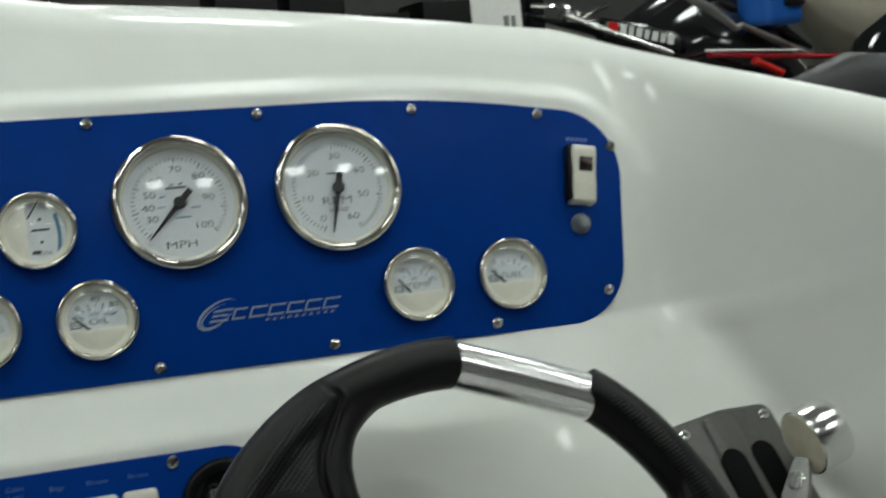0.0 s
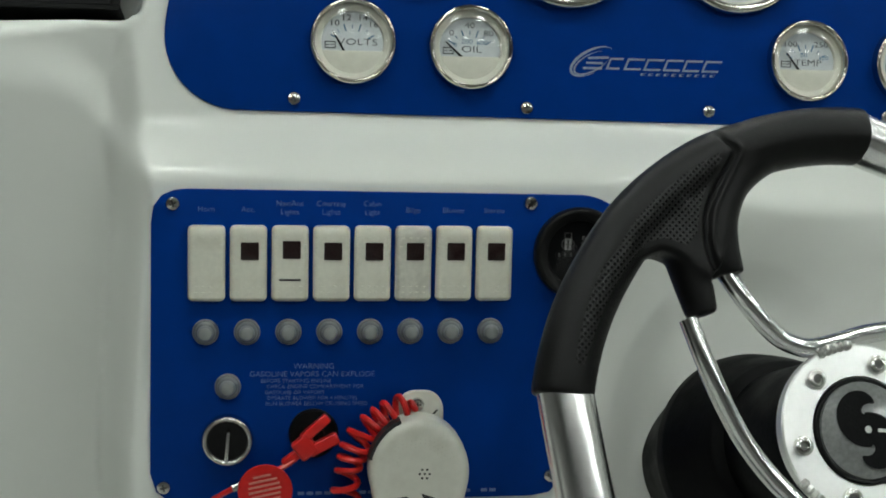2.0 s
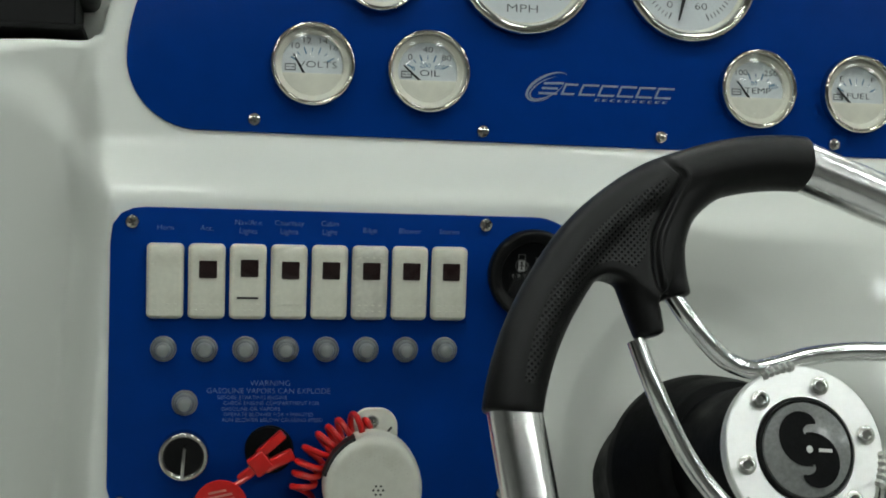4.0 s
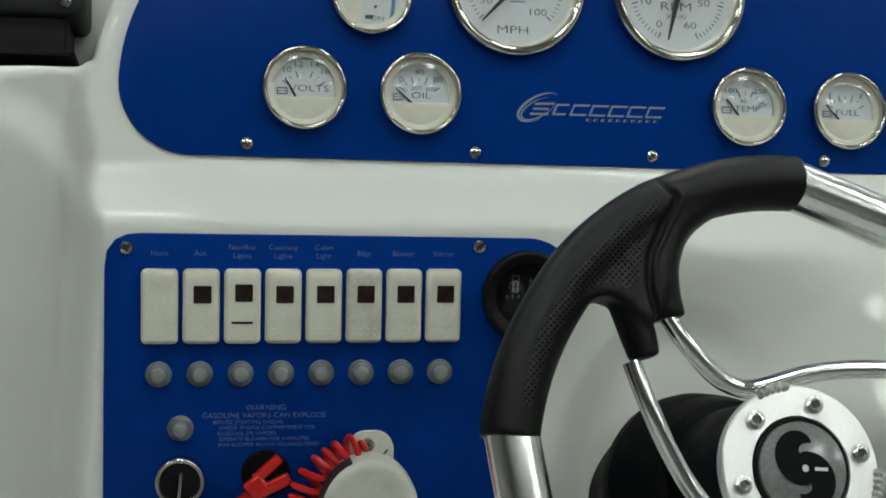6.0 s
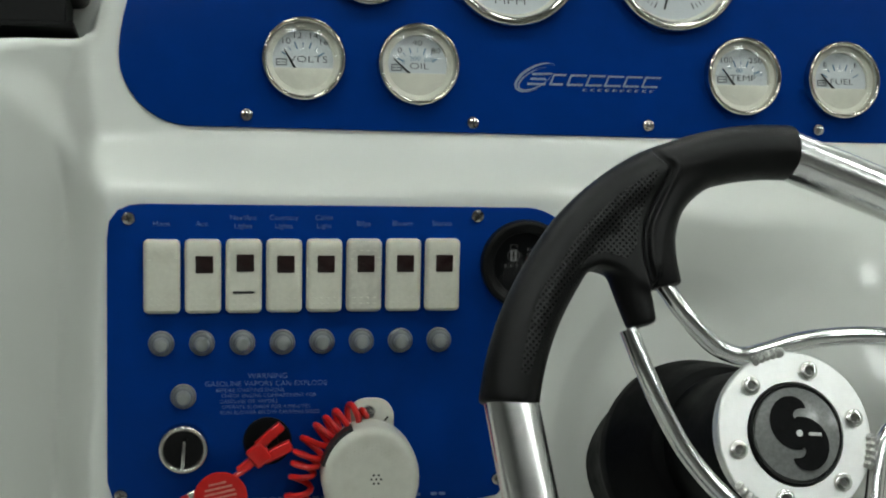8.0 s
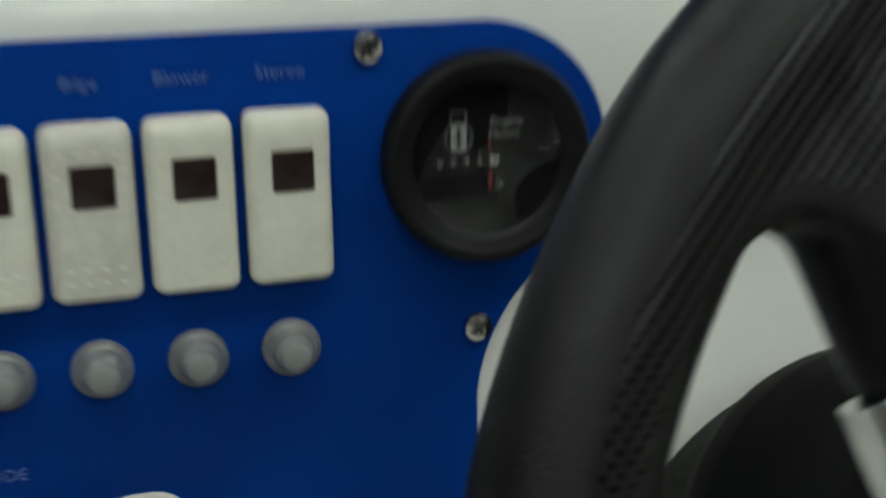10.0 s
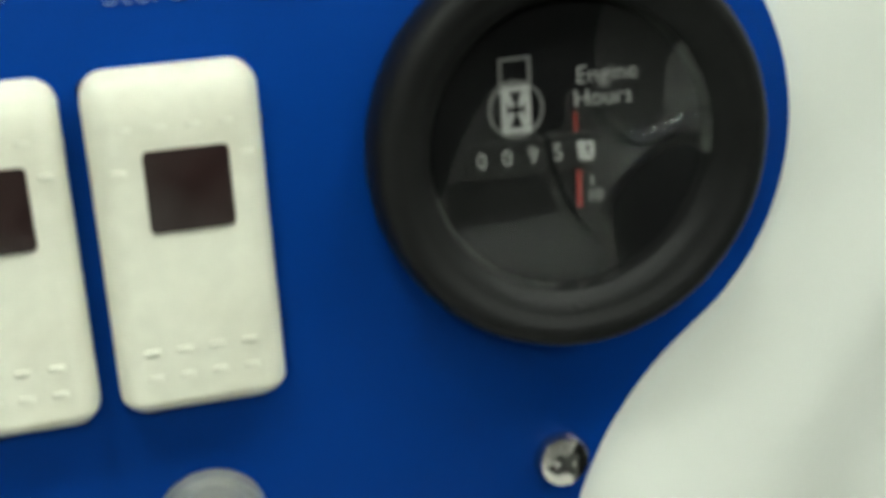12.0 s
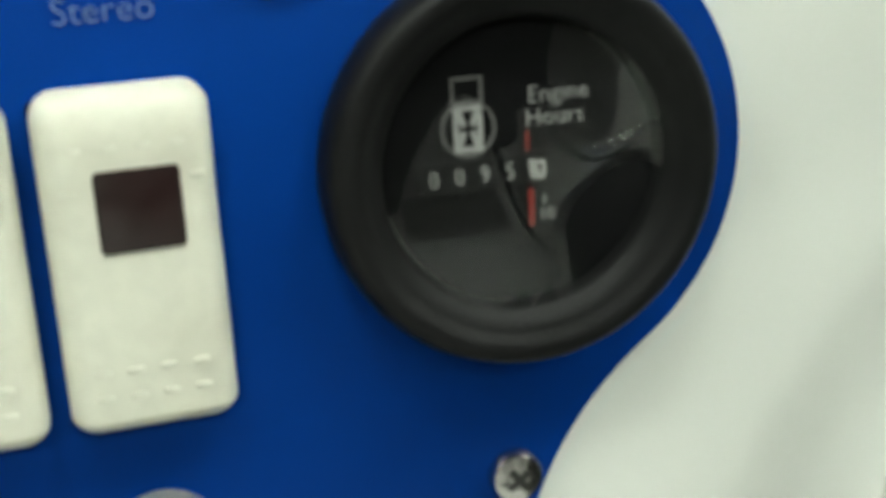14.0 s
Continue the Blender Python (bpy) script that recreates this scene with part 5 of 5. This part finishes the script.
def motorcycle(place, label, body, stripe):
    b = at_world("motorcycle", place, label, "motorcycle")
    wheel_parts(b, -0.72, 0.31, 0.31)
    wheel_parts(b, 0.72, 0.31, 0.31)
    part("tank", pod([(-0.42, 0, 0.92), (-0.34, 0, 0.98), (-0.15, 0, 1.04), (0.05, 0, 1.00), (0.20, 0, 0.90), (0.27, 0, 0.84)], [(0.03, 0.03), (0.10, 0.10), (0.15, 0.15), (0.14, 0.13), (0.09, 0.08), (0.03, 0.03)]), body, b, "glossy black fuel tank")
    part("seat", pod([(0.16, 0, 0.86), (0.30, 0, 0.87), (0.55, 0, 0.90), (0.80, 0, 0.97), (0.88, 0, 0.98)], [(0.05, 0.03), (0.13, 0.06), (0.15, 0.06), (0.12, 0.05), (0.04, 0.02)]), GREYBLACK, b, "dark grey seat")
    part("tail", pod([(0.50, 0, 0.80), (0.75, 0, 0.86), (0.98, 0, 0.95)], [(0.10, 0.05), (0.09, 0.06), (0.03, 0.02)]), stripe, b, "red tail fairing")
    part("engine", box(0.46, 0.30, 0.36, 0.05, 3, (0.02, 0, 0.52)), GREYMETAL, b, "grey engine block")
    part("fork", sweep([(-0.72, 0.09, 0.31), (-0.50, 0.09, 0.98)], 0.024, 12), CHROME, b)
    part("fork", sweep([(-0.72, -0.09, 0.31), (-0.50, -0.09, 0.98)], 0.024, 12), CHROME, b)
    part("handlebar", sweep(spline([(-0.36, -0.36, 0.96), (-0.44, -0.20, 0.98), (-0.47, 0, 0.98), (-0.44, 0.20, 0.98), (-0.36, 0.36, 0.96)]), 0.012, 10), CHROME, b, "chrome handlebar")
    part("headlamp", moved(lathe([(0.0, 0.0), (0.06, 0.01), (0.085, 0.06), (0.09, 0.12), (0.08, 0.125), (0, 0.14)], 28), pose(-0.50, 0, 0.90, 0, -90, 0)), CHROME, b)
    part("exhaust", sweep([(0.10, -0.17, 0.36), (0.5, -0.19, 0.34), (0.95, -0.20, 0.42)], 0.045, 14), CHROME, b, "chrome exhaust")
    part("fender", pod([(-1.0, 0, 0.50), (-0.88, 0, 0.62), (-0.72, 0, 0.66), (-0.56, 0, 0.62), (-0.46, 0, 0.52)], [(0.05, 0.012)] * 5), body, b)
    return b


def display_stand(name, size, at, label):
    return solo(name, box(*size, 0.02), GREYBLACK, Matrix.Translation(at), label, "stand", smooth=False, world_space=True)


display_stand("display_stand", (2.9, 1.0, 0.72), (1.65, 1.86, -0.09), "low dark grey display platform carrying motorcycles")
bike = motorcycle((1.62, 1.72, 0.27), "black motorcycle with red tail on a display platform", GLOSSBLACK, REDPAINT)


def on_bike(*pts):
    return [(x - 1.62, y - 1.72, z - 0.27) for x, y, z in pts]


part("cowl", pod(on_bike((1.170, 1.545, 1.372), (1.200, 1.540, 1.362), (1.290, 1.540, 1.340), (1.370, 1.540, 1.320), (1.400, 1.545, 1.312)), [(0.012, 0.010), (0.034, 0.026), (0.036, 0.030), (0.034, 0.026), (0.010, 0.010)]), GLOSSBLACK, bike, "glossy black side cowl")
letters = [(1.230 + 0.0187 * k, 1.358 - 0.0045 * k, 0.011 if k % 2 else 0.014, 0.020, -13) for k in range(7)]
part("cowl_lettering", moved(bars([(x - 1.62, z - 0.27, w, h, a) for x, z, w, h, a in letters], 0, 0.002), pose(0, -0.2165, 0, 90, 0, 0)), WHITEPAPER, bike, "pale lettering as bars", smooth=False)
part("cowl_patch", moved(bars([(1.206 - 1.62, 1.362 - 0.27, 0.022, 0.024, -13)], 0, 0.002), pose(0, -0.2165, 0, 90, 0, 0)), RED, bike, "small red patch", smooth=False)
part("brake_lever", sweep(spline(on_bike((1.030, 1.52, 1.418), (1.075, 1.50, 1.412), (1.110, 1.50, 1.406))), 0.0055, 10), CHROME, bike, "chrome brake lever")
part("clutch_lever", sweep(spline(on_bike((1.135, 1.53, 1.392), (1.165, 1.51, 1.398), (1.200, 1.51, 1.412))), 0.0060, 10), CHROME, bike, "chrome clutch lever")
part("side_panel", sweep(on_bike((1.395, 1.535, 1.430), (1.455, 1.530, 1.395), (1.530, 1.535, 1.345)), [(0.020, 0.005), (0.026, 0.006), (0.012, 0.004)], 12), CEILPAINT, bike, "pale grey side panel")
part("reservoir", moved(lathe([(0, 0), (0.016, 0.001), (0.017, 0.02), (0.012, 0.024), (0, 0.025)], 20), pose(-0.500, -0.195, 1.110)), STAINLESS, bike, "small metal reservoir")
for k in range(3):
    part("cable", sweep(spline(on_bike((1.02 + 0.03 * k, 1.53, 1.40 - 0.006 * k), (1.10 + 0.03 * k, 1.51, 1.372 - 0.005 * k), (1.20 + 0.02 * k, 1.55, 1.35 - 0.01 * k))), 0.0045, 8), RUBBER, bike, "black control cable")
motorcycle((2.75, 2.20, 0.27), "second black motorcycle behind the first", GLOSSBLACK, REDPAINT)
card = solo("price_card", box(0.112, 0.003, 0.16, 0.0), WHITEPAPER, pose(0.985, 1.60, 1.445, -12, 3, 0), "white price card hanging on the handlebar", "card", smooth=False, world_space=True)
part("print", moved(bars([(0.02, -0.055, 0.012, 0.03), (0.036, -0.055, 0.010, 0.03)], 0, 0.001), pose(0, -0.0017, 0, 90, 0, 0)), EMBLEM, card, smooth=False)
solo("prop_rod", sweep([(1.083, 1.50, 1.397), (1.343, 1.50, 1.301)], 0.0055, 12), CHROME, Matrix.Identity(4), "thin chrome rod leaning on the motorcycle", "rod", world_space=True)


def helmet_bag():
    g = at_world("saddle_bag", (1.70, 1.46, 1.078), "dark grey saddle bag hanging beside the motorcycle", "bag")
    part("bag", pod([(-0.16, 0, 0.02), (-0.12, 0, 0.05), (0.05, 0, 0.09), (0.20, 0, 0.09), (0.24, 0, 0.06)], [(0.02, 0.03), (0.07, 0.09), (0.08, 0.11), (0.07, 0.10), (0.02, 0.03)]), GREYBLACK, g)
    part("badge", moved(bars([(0.06, 0.08, 0.05, 0.03, -10), (0.05, 0.05, 0.03, 0.008, -10)], 0, 0.002), pose(0, -0.083, 0, 90, 0, 0)), EMBLEM, g, smooth=False)


helmet_bag()


def loose_fairing():
    g = at_world("windscreen", (1.48, 1.66, 1.385), "smoked grey motorcycle windscreen with a pale edge", "windscreen")
    part("screen", pod([(-0.03, 0.10, 0.09), (0.02, 0.05, 0.06), (0.12, 0.02, 0.02), (0.22, 0.0, -0.03), (0.33, 0.0, -0.085)], [(0.01, 0.012), (0.04, 0.030), (0.05, 0.032), (0.04, 0.024), (0.01, 0.006)]), GLOSSBLACK, g)
    part("edge", sweep([(0.075, -0.100, -0.028), (0.165, -0.102, -0.068), (0.245, -0.100, -0.104)], [(0.016, 0.004), (0.022, 0.004), (0.016, 0.004)], 10), CEILPAINT, g, "pale grey edge strip")
    part("bolt", moved(lathe([(0.009, 0), (0.009, 0.004), (0, 0.006)], 16), pose(0.03, -0.01, 0.012, 90, 0, 0)), WHITEPLASTIC, g)
    part("vent", sweep([(-0.10, 0.02, 0.085), (-0.02, 0.0, 0.050), (0.03, 0.0, 0.024)], [(0.006, 0.004), (0.016, 0.004), (0.004, 0.004)], 10), ALU, g, "bright metal vent")


loose_fairing()
for n, (a, b, r, mat, tone) in enumerate((((1.424, 1.500, 1.303), (1.66, 1.500, 1.291), 0.0035, WHITEPAPER, "pale"), ((1.44, 1.512, 1.293), (1.88, 1.512, 1.264), 0.010, REDPAINT, "red"), ((1.540, 1.492, 1.274), (1.610, 1.492, 1.243), 0.012, RED, "bright red"))):
    solo("trim_strip", sweep([a, b], [(r, r * 0.7), (r, r * 0.7)], 10), mat, Matrix.Identity(4), tone + " plastic trim strip lying beside the motorcycle", "trim", "trim strips", world_space=True)


def blue_helmet():
    g = at_world("blue_case", (1.648, 1.58, 1.410), "bright blue plastic case on the shelf behind", "case")
    part("shell", box(0.105, 0.12, 0.12, 0.018, 3), BLUEPLASTIC, g)
    part("clasp", box(0.05, 0.02, 0.022, 0.004, 2, (0.02, -0.062, -0.01)), GLOSSBLACK, g)


blue_helmet()


def beige_hull():
    h = at_world("runabout_hull", (3.25, 2.9, 1.42), "beige hull of another boat standing behind", "boat")
    h.matrix_basis = Matrix.Translation((3.42, 2.9, 1.38))
    part("hull", pod([(-0.75, 0, 0.16), (-0.62, 0, 0.10), (-0.35, 0, 0.05), (0.2, 0, 0.02), (1.2, 0, 0.0), (2.2, 0, 0.0)], [(0.02, 0.03), (0.18, 0.14), (0.38, 0.26), (0.60, 0.34), (0.75, 0.38), (0.75, 0.38)], 28), SEATVINYL, h)
    part("rub_rail", sweep([(-0.72, -0.05, 0.17), (-0.30, -0.40, 0.12), (0.3, -0.66, 0.10), (2.2, -0.78, 0.08)], 0.02, 10), GLOSSBLACK, h, "black rub rail")


beige_hull()


def shelf_rack():
    r = at_world("parts_rack", (0.2, 3.4, -0.45), "dark steel parts rack standing along the showroom", "rack")
    for x in (-1.6, 0.0, 1.6):
        for y in (-0.25, 0.25):
            part("post", box(0.05, 0.05, 2.4, 0.0, 1, (x, y, 1.2)), GLOSSBLACK, r, smooth=False)
    for z in (0.4, 1.1, 1.75, 2.35):
        part("shelf", box(3.3, 0.55, 0.05, 0.0, 1, (0, 0, z)), GREYBLACK, r, smooth=False)


shelf_rack()
rng = random.Random(11)
for k in range(14):
    w, h = rng.uniform(0.14, 0.24), rng.uniform(0.16, 0.36)
    m = rng.choice((BLACK, GREYBLACK, BLACK, GREYBLACK, BLACK, WHITEPAPER))
    tone = {BLACK: "black", GREYBLACK: "dark grey", WHITEPAPER: "white"}[m]
    solo("stock_box", box(w, 0.25, h, 0.006, 2), m, Matrix.Translation((-1.25 + 0.23 * k, 3.30, 1.325 + h / 2)), tone + " stock carton on the steel rack", "box", "cartons on the rack", world_space=True)
